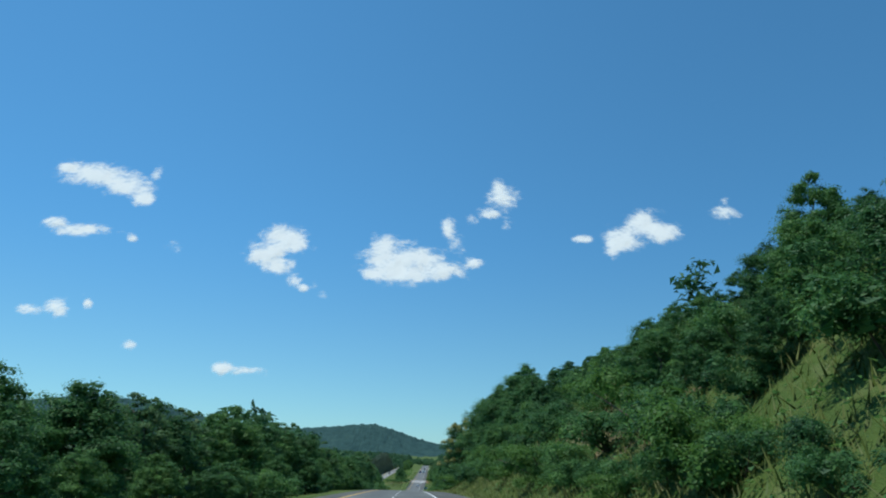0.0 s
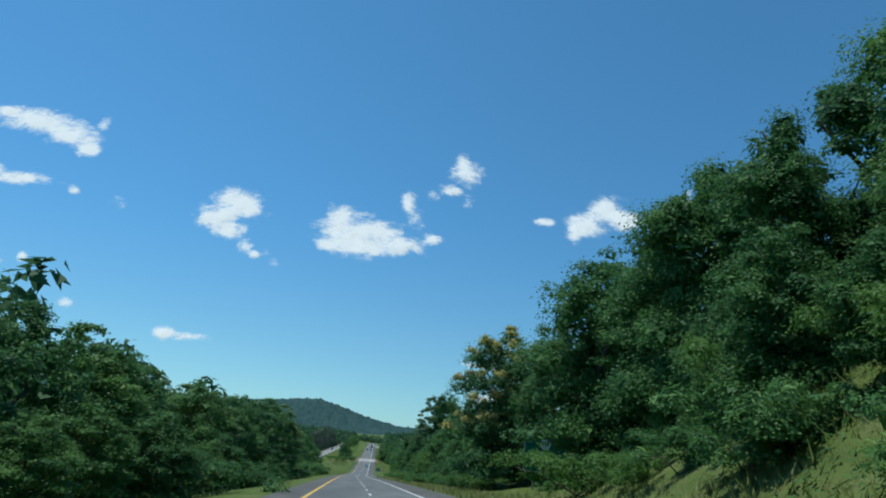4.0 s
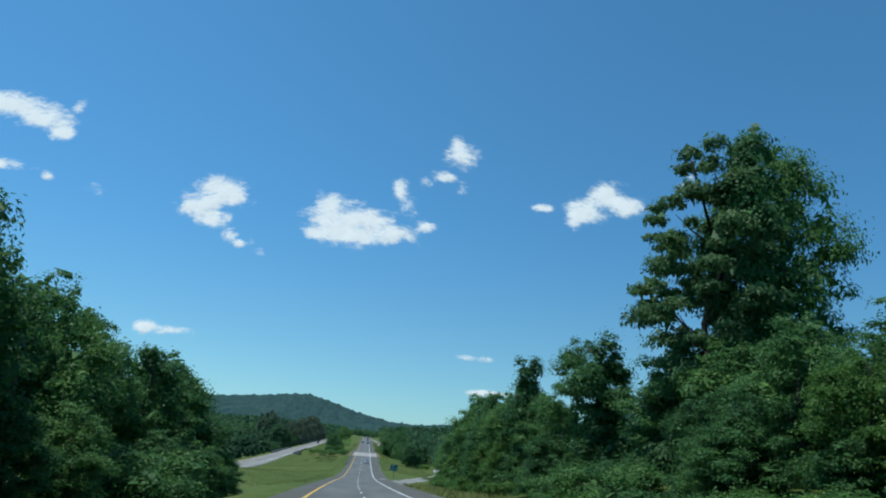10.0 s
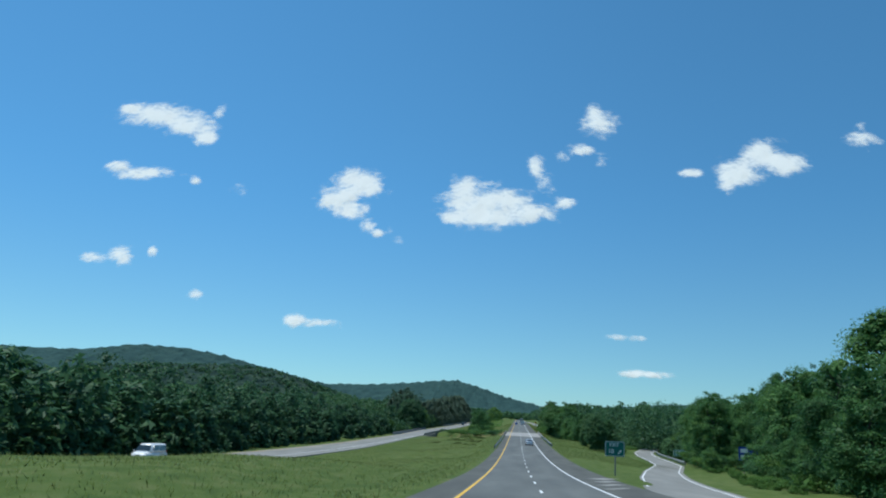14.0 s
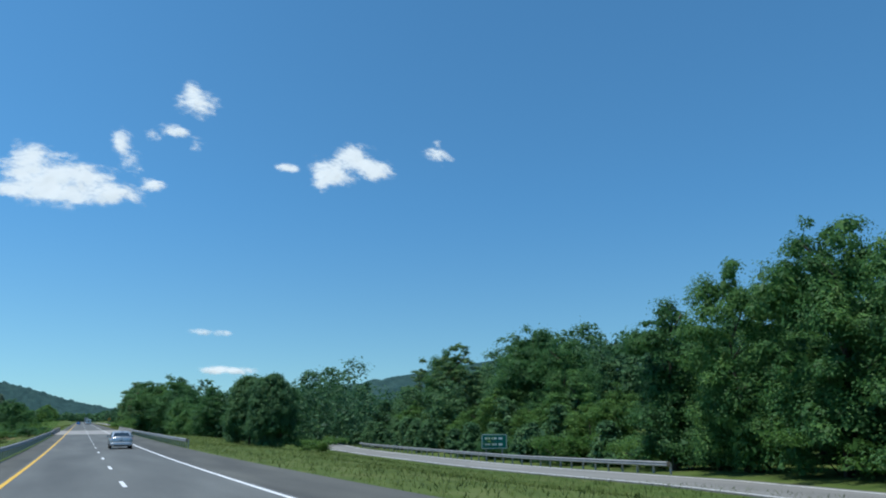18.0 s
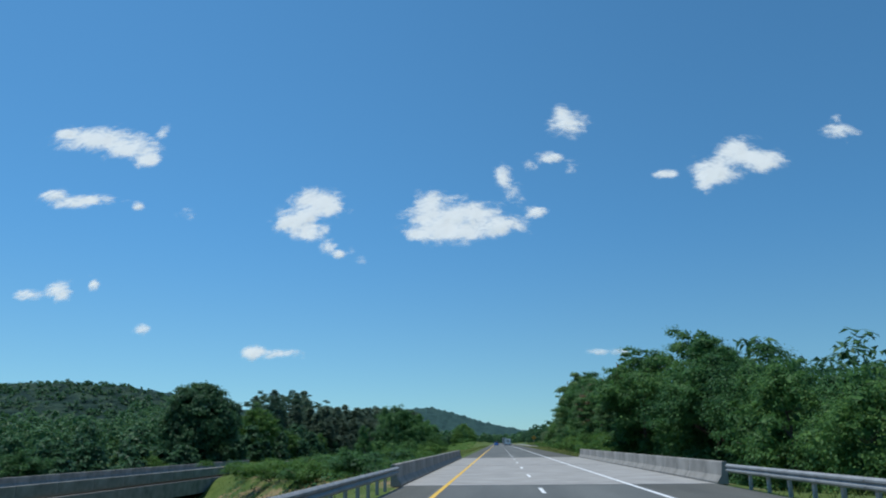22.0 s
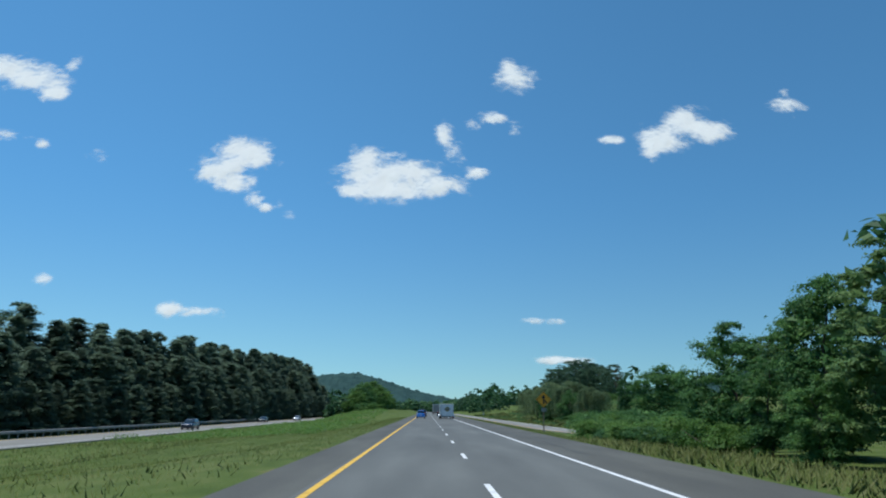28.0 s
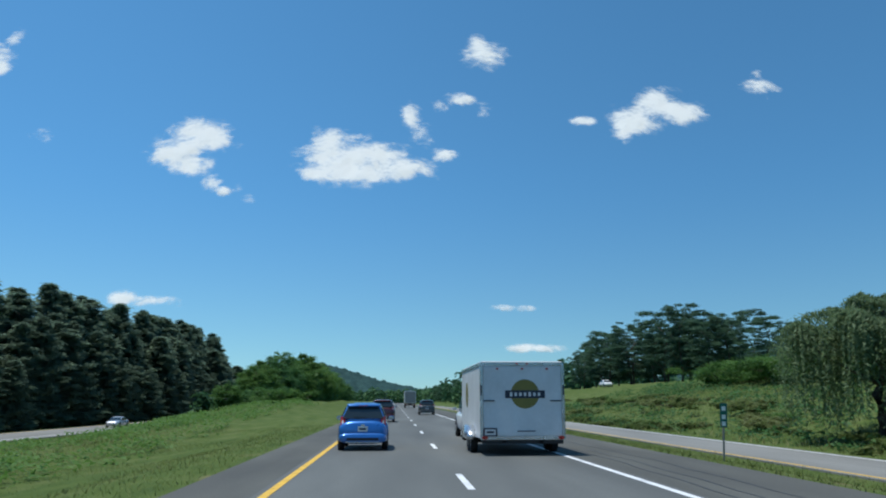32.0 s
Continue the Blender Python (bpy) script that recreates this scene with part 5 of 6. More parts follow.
def barrier_mesh(length, height):
    """A concrete barrier with a flared foot, lying along y, its road face to +x."""
    prof = [(-0.2, 0), (0.22, 0), (0.22, 0.08), (0.06, 0.33), (0.0, height - 0.03), (-0.03, height), (-0.17, height), (-0.2, height - 0.03)]
    n = len(prof)
    verts = [(x, y, z) for y in (0, length) for x, z in prof]
    faces = [(i, (i + 1) % n, n + (i + 1) % n, n + i) for i in range(n)] + [tuple(range(n))[::-1], tuple(range(n, 2 * n))]
    bm = bmesh.new()
    vs = [bm.verts.new(v) for v in verts]
    for f in faces:
        bm.faces.new([vs[i] for i in f])
    bmesh.ops.recalc_face_normals(bm, faces=bm.faces[:])
    return bm_mesh("concrete_section", bm, M_PARAPET)


SECTION = barrier_mesh(5.36, 0.86)


def parapet(S0, S1, u, side, label, h=0.0):
    root = new("parapet")
    root.matrix_basis = Matrix.Translation(P(S0, u, h - 0.02))
    inv = root.matrix_basis.inverted()
    tagged(root, label, "bridge parapet", "bridge parapets")
    n = round((S1 - S0) / 5.4)
    for i in range(n):
        S = S0 + (S1 - S0) * i / n
        a, b = P(S, u, h - 0.02), P(S + (S1 - S0) / n, u, h - 0.02)
        yaw = math.degrees(math.atan2(-(b - a).x, (b - a).y))
        part("concrete_section", SECTION, root, inv @ Matrix.Translation(a) @ pose(0, 0, 0, 0, 0, yaw) @ Matrix.Diagonal((side, 1, 1, 1)))
    return root


guardrail(588, 702, -5.55, 1, "galvanised steel guardrail on the median side of the road")
guardrail(622, 702, 7.25, -1, "galvanised steel guardrail beside the wide shoulder")
guardrail(588, 672, lambda S: exit_u(S) + 3.7, -1, "galvanised steel guardrail along the exit ramp", h=exit_z)
guardrail(906, 1060, -46.6, 1, "galvanised steel guardrail beyond the opposite carriageway", h=-2.0)
parapet(703, 757, -5.7, 1, "weathered concrete bridge parapet on the median side")
parapet(703, 757, 7.3, -1, "pale concrete bridge parapet beside the shoulder")
parapet(720, 807, -36.0, -1, "weathered concrete parapet of the opposite bridge", h=-1.83)
parapet(710, 810, -46.2, 1, "far concrete parapet of the opposite bridge", h=-1.83)
for nm, ua, ub, hh, Sa, Sb in (("bridge_deck", -5.95, 7.55, -0.27, 703, 757), ("bridge_deck_opposite", -46.4, -35.8, -2.15, 712, 810)):
    strip(nm, Sa, Sb, ua, ub, M_PARAPET, h=hh, thick=1.5, label="concrete bridge girders under the deck", category="bridge deck")


# ---- signs ----
def text_mesh(body, size, mat, name="lettering"):
    cu = bpy.data.curves.new(name, "FONT")
    cu.body, cu.size, cu.align_x, cu.align_y, cu.extrude = body, size, "CENTER", "CENTER", 0.003
    ob = bpy.data.objects.new(name, cu)
    scene.collection.objects.link(ob)
    me = bpy.data.meshes.new_from_object(ob.evaluated_get(bpy.context.evaluated_depsgraph_get()))
    bpy.data.objects.remove(ob)
    me.materials.clear()
    me.materials.append(mat)
    me.name = name
    return me


def plate_mesh(name, outline, mat, thick=0.004, y=0.0):
    """A flat plate in the xz plane from an outline, facing -y."""
    n = len(outline)
    verts = [(x, y - thick, z) for x, z in outline] + [(x, y, z) for x, z in outline]
    faces = [tuple(range(n)), tuple(range(n, 2 * n))[::-1]] + [(i, i + n, (i + 1) % n + n, (i + 1) % n) for i in range(n)]
    bm = bmesh.new()
    vs = [bm.verts.new(v) for v in verts]
    for f in faces:
        bm.faces.new([vs[i] for i in f])
    bmesh.ops.recalc_face_normals(bm, faces=bm.faces[:])
    return bm_mesh(name, bm, mat)


def rrect(w, h, r=0.08, cx=0.0, cz=0.0, seg=4):
    pts = []
    for sx, sz, a0 in ((1, 1, 0), (-1, 1, 90), (-1, -1, 180), (1, -1, 270)):
        for k in range(seg + 1):
            a = radians(a0 + 90 * k / seg)
            pts.append((cx + sx * (w / 2 - r) + r * math.cos(a), cz + sz * (h / 2 - r) + r * math.sin(a)))
    return pts


def disc(r, cx=0.0, cz=0.0, n=24):
    return [(cx + r * math.cos(2 * math.pi * k / n), cz + r * math.sin(2 * math.pi * k / n)) for k in range(n)]


def arrow(s, cx, cz, a):
    """An arrow's outline, pointing along the angle a from the right."""
    pts = [(-1, -0.16), (0.1, -0.16), (0.1, -0.5), (1, 0), (0.1, 0.5), (0.1, 0.16), (-1, 0.16)]
    c, d = math.cos(a), math.sin(a)
    return [(cx + s * (x * c - z * d), cz + s * (x * d + z * c)) for x, z in pts]


UPRIGHT = pose(0, 0, 0, 90, 0, 0)


def sign(name, S, u, centre, w, h, mat, label, category, legs, border=True, spin=0.0):
    """A panel on posts; centre: height of the panel's middle over the road."""
    g = ground_at(S, u)
    mid = P(S, u, centre).z - g.z
    root = new(name)
    root.matrix_basis = Matrix.Translation(g) @ pose(0, 0, 0, 0, 0, turn(S) + spin)
    tagged(root, label, category)
    panel = part("panel", plate_mesh("panel", rrect(w, h, min(w, h) * 0.07), mat, 0.012), root, Matrix.Translation((0, 0, mid)))
    part("backing", plate_mesh("backing", rrect(w - 0.01, h - 0.01, min(w, h) * 0.07), M_SIGNBACK, 0.006, 0.008), root, Matrix.Translation((0, 0, mid)))
    if border:
        e = 0.02 + 0.008 * w
        outer, inner = rrect(w - 2 * e, h - 2 * e, min(w, h) * 0.06), rrect(w - 4 * e, h - 4 * e, min(w, h) * 0.05)
        n = len(outer)
        verts = [(x, -0.014, z) for x, z in outer + inner]
        part("border", mesh_of("border", verts, [(i, (i + 1) % n, n + (i + 1) % n, n + i) for i in range(n)], M_LETTER), panel)
    for x in legs:
        ht = mid + h * 0.4 + 0.4
        part("post", box("post", (0.13, 0.12, ht), M_POST if w > 1.2 and mat is not M_GREEN_SIGN else M_SIGNBACK, (x, 0.085, ht / 2 - 0.4), 0.01), root)
    return root, panel


# town sign on the cut bank
r_, p_ = sign("guide_sign", 196.5, 16.95, 4.25, 4.2, 3.5, M_GREEN_SIGN, "large green guide sign with white lettering on two posts", "road sign", (-1.05, 1.05))
part("route_shield", plate_mesh("route_shield", disc(0.52), M_LETTER, 0.004), p_, Matrix.Translation((0, -0.013, 0.95)), "white round route shield")
for k in (-1, 0, 1):
    part("numeral_bar", box("numeral_bar", (0.16, 0.006, 0.34), M_BLACK), p_, Matrix.Translation((0.25 * k, -0.022, 0.98)))
part("lettering", text_mesh("Markham", 0.82, M_LETTER), p_, Matrix.Translation((0, -0.016, -0.35)) @ UPRIGHT)
part("arrow", plate_mesh("arrow", arrow(0.36, 0, 0, radians(45)), M_LETTER), p_, Matrix.Translation((0.05, -0.014, -1.28)))
# exit sign in the gore
r_, p_ = sign("exit_sign", 508, 8.7, 2.55, 1.95, 1.5, M_GREEN_SIGN, "green exit sign on one post in the gore", "road sign", (0.05,))
part("lettering", text_mesh("EXIT", 0.46, M_LETTER), p_, Matrix.Translation((-0.05, -0.016, 0.38)) @ UPRIGHT)
part("lettering", text_mesh("18", 0.6, M_LETTER), p_, Matrix.Translation((-0.38, -0.016, -0.25)) @ UPRIGHT)
part("arrow", plate_mesh("arrow", arrow(0.27, 0, 0, radians(45)), M_LETTER), p_, Matrix.Translation((0.5, -0.014, -0.28)))
# services sign with four small plates
r_, p_ = sign("services_sign", 538, 30.5, 2.5, 2.9, 1.85, M_BLUE_SIGN, "blue roadside services sign with pale plates", "road sign", (-0.8, 0.8), border=False, spin=-6)
for x in (-0.72, 0.72):
    for z in (-0.42, 0.42):
        if (x, z) != (0.72, 0.42):
            part("plate", plate_mesh("plate", rrect(0.95, 0.5, 0.04), M_LETTER if x < 0 else M_STEEL), p_, Matrix.Translation((x, -0.014, z)))
# green sign over the ramp
r_, p_ = sign("guide_sign", 620.5, 37.6, 0.05, 2.7, 1.5, M_GREEN_SIGN, "green guide sign with two lines of white writing", "road sign", (-0.85, 0.85), spin=-18)
for z in (0.3, -0.3):
    for k in range(3):
        part("writing_bar", box("writing_bar", (0.55 if k < 2 else 0.4, 0.006, 0.2), M_LETTER), p_, Matrix.Translation((-0.7 + 0.68 * k, -0.017, z)))
# work sign among the leaves
r_, p_ = sign("warning_sign", 445, 16.6, 2.9, 1.25, 1.45, M_ORANGE_SIGN, "blank orange roadwork sign among the leaves", "road sign", (0.0,), border=False)
# merge sign, a diamond
g_ = ground_at(930.7, 10.2)
merge = new("merge_sign")
merge.matrix_basis = Matrix.Translation(g_) @ pose(0, 0, 0, 0, 0, turn(930))
tagged(merge, "amber diamond merge sign on a single post", "road sign")
dia = [(x * math.cos(radians(45)) - z * math.sin(radians(45)), x * math.sin(radians(45)) + z * math.cos(radians(45))) for x, z in rrect(1.1, 1.1, 0.08)]
pan = part("panel", plate_mesh("panel", dia, M_AMBER_SIGN, 0.01), merge, Matrix.Translation((0, 0, 3.3)))
bord = [(x * 0.93, z * 0.93) for x, z in dia] + [(x * 0.89, z * 0.89) for x, z in dia]
nb = len(dia)
part("border", mesh_of("border", [(x, -0.0125, z) for x, z in bord], [(i, (i + 1) % nb, nb + (i + 1) % nb, nb + i) for i in range(nb)], M_BLACK), pan)
part("arrow", plate_mesh("arrow", [(-0.07, -0.45), (0.07, -0.45), (0.07, 0.15), (0.22, 0.15), (0.0, 0.48), (-0.22, 0.15), (-0.07, 0.15)], M_BLACK), pan, Matrix.Translation((0, -0.0125, 0)))
part("arrow_branch", plate_mesh("arrow_branch", [(0.28, -0.42), (0.40, -0.34), (0.09, 0.02), (0.075, -0.14)], M_BLACK), pan, Matrix.Translation((0, -0.0125, 0)))
part("lower_plate", plate_mesh("lower_plate", rrect(0.5, 0.35, 0.03), M_SIGNBACK, 0.006), merge, Matrix.Translation((0, 0.005, 2.3)))
part("post", box("post", (0.1, 0.1, 3.9), M_POST, (0, 0.065, 1.55), 0.008), merge)
# mile marker
mm = new("mile_marker")
mm.matrix_basis = Matrix.Translation(ground_at(1001, 9.3)) @ pose(0, 0, 0, 0, 3, turn(1000))
tagged(mm, "narrow green mile marker leaning on a thin post", "road sign")
mp_ = part("panel", plate_mesh("panel", rrect(0.24, 0.78, 0.03), M_GREEN_SIGN, 0.006), mm, Matrix.Translation((0, 0, 1.5)))
for z in (0.22, -0.05, -0.27):
    part("writing_bar", box("writing_bar", (0.13, 0.005, 0.14), M_LETTER), mp_, Matrix.Translation((0, -0.009, z)))
part("post", box("post", (0.06, 0.04, 2.1), M_SIGNBACK, (0, 0.026, 0.85), 0.006), mm)
# back of a sign by the opposite carriageway
r_, p_ = sign("sign_back", 1062, -48.4, 0.4, 1.4, 1.3, M_SIGNBACK, "back of a small sign by the opposite carriageway", "road sign", (0.0,), border=False)


# ---- vehicles ----
M_BLUE = plain("blue_car_paint", (0.035, 0.17, 0.50), 0.28, 0.35, coat=0.8)
M_SILVER = plain("silver_car_paint", (0.50, 0.52, 0.54), 0.28, 0.55, coat=0.8)
M_WHITE_PAINT = plain("white_vehicle_paint", (0.74, 0.75, 0.75), 0.35, coat=0.4)
M_TRAILER = noisy("white_trailer_skin", [(0.3, (0.58, 0.59, 0.58)), (0.6, (0.70, 0.71, 0.70)), (0.8, (0.76, 0.77, 0.76))], 0.8, 0.4, 6, 0.04, 8, fine=0.15, dist=0.01)
M_MAROON = plain("dark_red_car_paint", (0.085, 0.018, 0.02), 0.28, 0.3, coat=0.8)
M_GREY = plain("charcoal_car_paint", (0.05, 0.052, 0.05), 0.3, 0.4, coat=0.8)
M_NAVY = plain("dark_blue_car_paint", (0.015, 0.022, 0.04), 0.3, 0.3, coat=0.8)
M_TYRE = plain("tyre_rubber", (0.014, 0.014, 0.014), 0.85)
M_RIM = plain("alloy_rim", (0.42, 0.43, 0.44), 0.35, 0.8)
M_TAIL = plain("red_lamp_lens", (0.40, 0.012, 0.012), 0.15, coat=0.6)
M_LENS = plain("clear_lamp_lens", (0.70, 0.70, 0.68), 0.12, coat=0.6)
M_TRIM = plain("bright_trim", (0.62, 0.63, 0.64), 0.25, 0.9)
M_OLIVE = plain("olive_gold_vinyl", (0.20, 0.17, 0.035), 0.45)
M_INK = plain("dark_navy_vinyl", (0.02, 0.025, 0.045), 0.45)


def glass_build(nt, b, mk, link):
    b.inputs["Base Color"].default_value = (0.018, 0.024, 0.026, 1)
    b.inputs["Roughness"].default_value = 0.06
    b.inputs["Specular IOR Level"].default_value = 0.6
    b.inputs["Coat Weight"].default_value = 0.5


M_GLASS = material("tinted_car_glass", glass_build)


def loft(name, rings, mat, smooth=True):
    n, verts, faces = len(rings[0]), [], []
    for r in rings:
        verts += r
    for i in range(len(rings) - 1):
        for k in range(n):
            a, b = i * n + k, i * n + (k + 1) % n
            faces.append((a, b, b + n, a + n))
    faces += [tuple(range(n)), tuple((len(rings) - 1) * n + k for k in range(n))]
    bm = bmesh.new()
    vs = [bm.verts.new(v) for v in verts]
    for f in faces:
        bm.faces.new([vs[i] for i in f])
    bmesh.ops.recalc_face_normals(bm, faces=bm.faces[:])
    return bm_mesh(name, bm, mat, smooth)


def section(y, w, z0, z1, n=24, e=3.6, flat=0.0):
    """A rounded cross-section of a body at y."""
    out = []
    for k in range(n):
        a = 2 * math.pi * k / n
        c, s = math.cos(a), math.sin(a)
        x = w * math.copysign(abs(c) ** (2 / e), c)
        z = 0.5 * (z0 + z1) + 0.5 * (z1 - z0) * math.copysign(abs(s) ** (2 / e), s)
        out.append((x * (1 - flat * max(0, s)), y, z))
    return out


def level(z, w, yr, yf, n=24, e=6.0):
    """A rounded plan ring of the cabin at height z."""
    out = []
    for k in range(n):
        a = 2 * math.pi * k / n
        c, s = math.cos(a), math.sin(a)
        out.append((w * math.copysign(abs(c) ** (2 / e), c), 0.5 * (yr + yf) + 0.5 * (yf - yr) * math.copysign(abs(s) ** (2 / e), s), z))
    return out


def quad_plate(name, pts, mat, out, thick=0.012):
    """A glazed or lamp panel over four or more corners, lifted along the direction out."""
    o = Vector(out).normalized()
    a = [Vector(p) + o * thick for p in pts]
    b = [Vector(p) - o * 0.02 for p in pts]
    n = len(pts)
    bm = bmesh.new()
    va, vb = [bm.verts.new(v) for v in a], [bm.verts.new(v) for v in b]
    bm.faces.new(va)
    bm.faces.new(vb[::-1])
    for i in range(n):
        bm.faces.new([va[i], vb[i], vb[(i + 1) % n], va[(i + 1) % n]])
    bmesh.ops.recalc_face_normals(bm, faces=bm.faces[:])
    return bm_mesh(name, bm, mat)


def lathe(name, prof, mat, n=24):
    """A round part about the x axis from (x, r) pairs."""
    verts = [(x, r * math.cos(2 * math.pi * k / n), r * math.sin(2 * math.pi * k / n)) for x, r in prof for k in range(n)]
    faces = [(i * n + k, i * n + (k + 1) % n, (i + 1) * n + (k + 1) % n, (i + 1) * n + k) for i in range(len(prof) - 1) for k in range(n)]
    bm = bmesh.new()
    vs = [bm.verts.new(v) for v in verts]
    for f in faces:
        bm.faces.new([vs[i] for i in f])
    bmesh.ops.remove_doubles(bm, verts=bm.verts[:], dist=1e-5)
    bmesh.ops.recalc_face_normals(bm, faces=bm.faces[:])
    return bm_mesh(name, bm, mat, True)


def rim_mesh(r):
    bm = bmesh.new()
    for k in range(5):
        m = pose(0, 0, 0, 72 * k, 0, 0) @ Matrix.Translation((0.085, 0, r * 0.5)) @ Matrix.Diagonal((0.03, r * 0.28, r, 1))
        bmesh.ops.create_cube(bm, size=1, matrix=m)
    bmesh.ops.create_cone(bm, segments=16, radius1=r * 0.22, radius2=r * 0.16, depth=0.05, cap_ends=True, matrix=Matrix.Translation((0.09, 0, 0)) @ pose(0, 0, 0, 0, 90, 0))
    bmesh.ops.create_cone(bm, segments=24, radius1=r, radius2=r, depth=0.02, cap_ends=True, matrix=Matrix.Translation((0.04, 0, 0)) @ pose(0, 0, 0, 0, 90, 0))
    return bm_mesh("rim", bm, M_RIM)


def wheel(root, x, y, r, wid=0.2):
    t = part("wheel", lathe("tyre", [(-wid / 2, r * 0.62), (-wid / 2, r * 0.92), (-wid / 2 + 0.03, r), (wid / 2 - 0.03, r), (wid / 2, r * 0.92), (wid / 2, r * 0.66), (wid / 2 - 0.05, r * 0.62), (-wid / 2, r * 0.62)], M_TYRE), root, Matrix.Translation((x, y, r)))
    part("rim", rim_mesh(r * 0.64), t, Matrix.Diagonal((math.copysign(1, x), 1, 1, 1)))


def car(name, label, S, u, paint, L, W, H, belt_z, cab, hood_z, tail_z, rear="hatch", wheel_r=0.3, facing=1, h=0.0, tall_lamps=True, taper=0.16):
    """A car with its rear at the station S. cab: y of the cabin's foot (rear, front) and of its roof (rear, front)."""
    root = new(name)
    root.matrix_basis = Matrix.Translation(P(S, u, h)) @ pose(0, 0, 0, math.degrees(math.atan2(road_z(S + 3) - road_z(S), 3)) * facing, 0, turn(S) + (0 if facing > 0 else 180))
    tagged(root, label, "car")
    w = W / 2
    yr0, yf0, yr1, yf1 = cab
    bz = 0.22
    fl = 0.10 if rear == "hatch" else 0.0
    rings = [section(0.0, w * 0.80, 0.36, tail_z - 0.12, flat=fl), section(0.03, w * 0.90, 0.28, tail_z - 0.05, flat=fl), section(0.14, w * 0.965, bz, tail_z, flat=fl * 0.8), section(0.5, w * 0.995, bz - 0.02, max(tail_z, belt_z - 0.02), flat=fl * 0.5),
             section(yr0 + 0.3, w, bz - 0.02, belt_z), section(L * 0.5, w, bz - 0.03, belt_z - 0.01), section(yf0, w * 0.99, bz - 0.02, belt_z - 0.02),
             section(yf0 + 0.25, w * 0.985, bz, hood_z + 0.03), section(L - 0.35, w * 0.93, bz, hood_z - 0.08), section(L - 0.08, w * 0.84, bz + 0.04, hood_z - 0.2), section(L, w * 0.7, bz + 0.12, hood_z - 0.3)]
    body = part("body", loft("body", rings, paint), root)
    zs = [belt_z - 0.08, belt_z + 0.1, 0.5 * (belt_z + H), H - 0.12, H - 0.04, H]
    cabin = []
    for z in zs:
        t = min(1.0, max(0.0, (z - belt_z) / (H - 0.06 - belt_z)))
        shrink = 0.94 - taper * t - (0.10 if z > H - 0.05 else 0) - (0.22 if z >= H else 0)
        yr, yf = yr0 + (yr1 - yr0) * t, yf0 + (yf1 - yf0) * t
        if z >= H:
            yr, yf = yr + 0.25, yf - 0.3
        cabin.append(level(z, w * shrink, yr, yf))
    part("cabin", loft("cabin", cabin, paint), root)

    def cab_pt(side, t, where, inset=0.0):
        z = belt_z + t * (H - 0.06 - belt_z)
        ww = w * (0.94 - taper * t)
        return ww, z, yr0 + (yr1 - yr0) * t, yf0 + (yf1 - yf0) * t
    a, b = cab_pt(0, 0.10, 0), cab_pt(0, 0.84, 0)
    k0, k1 = (0.90, 0.86) if rear == "hatch" else (0.80, 0.74)
    part("rear_window", quad_plate("rear_window", [(-a[0] * k0, a[2], a[1]), (a[0] * k0, a[2], a[1]), (b[0] * k1, b[2], b[1]), (-b[0] * k1, b[2], b[1])], M_GLASS, (0, -(b[1] - a[1]), b[2] - a[2])), root)
    part("windscreen", quad_plate("windscreen", [(a[0] * 0.86, a[3], a[1]), (-a[0] * 0.86, a[3], a[1]), (-b[0] * 0.84, b[3], b[1]), (b[0] * 0.84, b[3], b[1])], M_GLASS, (0, (b[1] - a[1]), a[3] - b[3])), root)
    for sx in (-1, 1):
        ym = 0.5 * (yr0 + yf0) + 0.1
        for q0, q1, t0, t1 in ((0.12, 0.50, 0.14, 0.50), (0.53, 0.90, 0.53, 0.88)):
            pts = []
            for tt, q in ((0, q0), (0, q1), (1, t1), (1, t0)):
                e = a if tt == 0 else b
                pts.append((sx * (e[0] + 0.002), e[2] + (e[3] - e[2]) * q, e[1]))
            part("side_window", quad_plate("side_window", pts, M_GLASS, (sx, 0, 0.25), 0.008), root)
        mir = part("mirror", box("mirror", (0.2, 0.1, 0.14), M_BLACK if paint is M_SILVER else paint, (0, 0, 0), 0.03), root, Matrix.Translation((sx * (w + 0.1), yf0 - 0.35, belt_z + 0.04)))
        part("mirror_glass", box("mirror_glass", (0.16, 0.006, 0.10), M_TRIM), mir, Matrix.Translation((0, -0.052, 0)))
        part("door_handle", box("door_handle", (0.025, 0.17, 0.03), paint, (0, 0, 0), 0.008), root, Matrix.Translation((sx * (w + 0.005), yr0 + 1.15, belt_z - 0.12)))
        if tall_lamps:
            lp = [(sx * w * 0.66, 0.075, belt_z - 0.22), (sx * w * 0.90, 0.20, belt_z - 0.20), (sx * w * 0.87, 0.30, belt_z + 0.13), (sx * w * 0.75, 0.20, belt_z + 0.09)]
        else:
            lp = [(sx * w * 0.52, 0.03, tail_z - 0.30), (sx * w * 0.93, 0.16, tail_z - 0.27), (sx * w * 0.95, 0.22, tail_z - 0.10), (sx * w * 0.60, 0.045, tail_z - 0.12)]
        lamp = part("tail_light", quad_plate("tail_light", lp, M_TAIL, (sx * 0.35, -1, 0.1), 0.03), root)
        c = sum((Vector(p) for p in lp), Vector()) / 4
        part("reverse_lamp", quad_plate("reverse_lamp", [c + (Vector(p) - c) * 0.34 for p in lp], M_LENS, (sx * 0.35, -1, 0.1), 0.036), lamp)
        part("reflector", box("reflector", (0.16, 0.012, 0.05), M_TAIL), root, Matrix.Translation((sx * w * 0.66, 0.012, 0.42)))
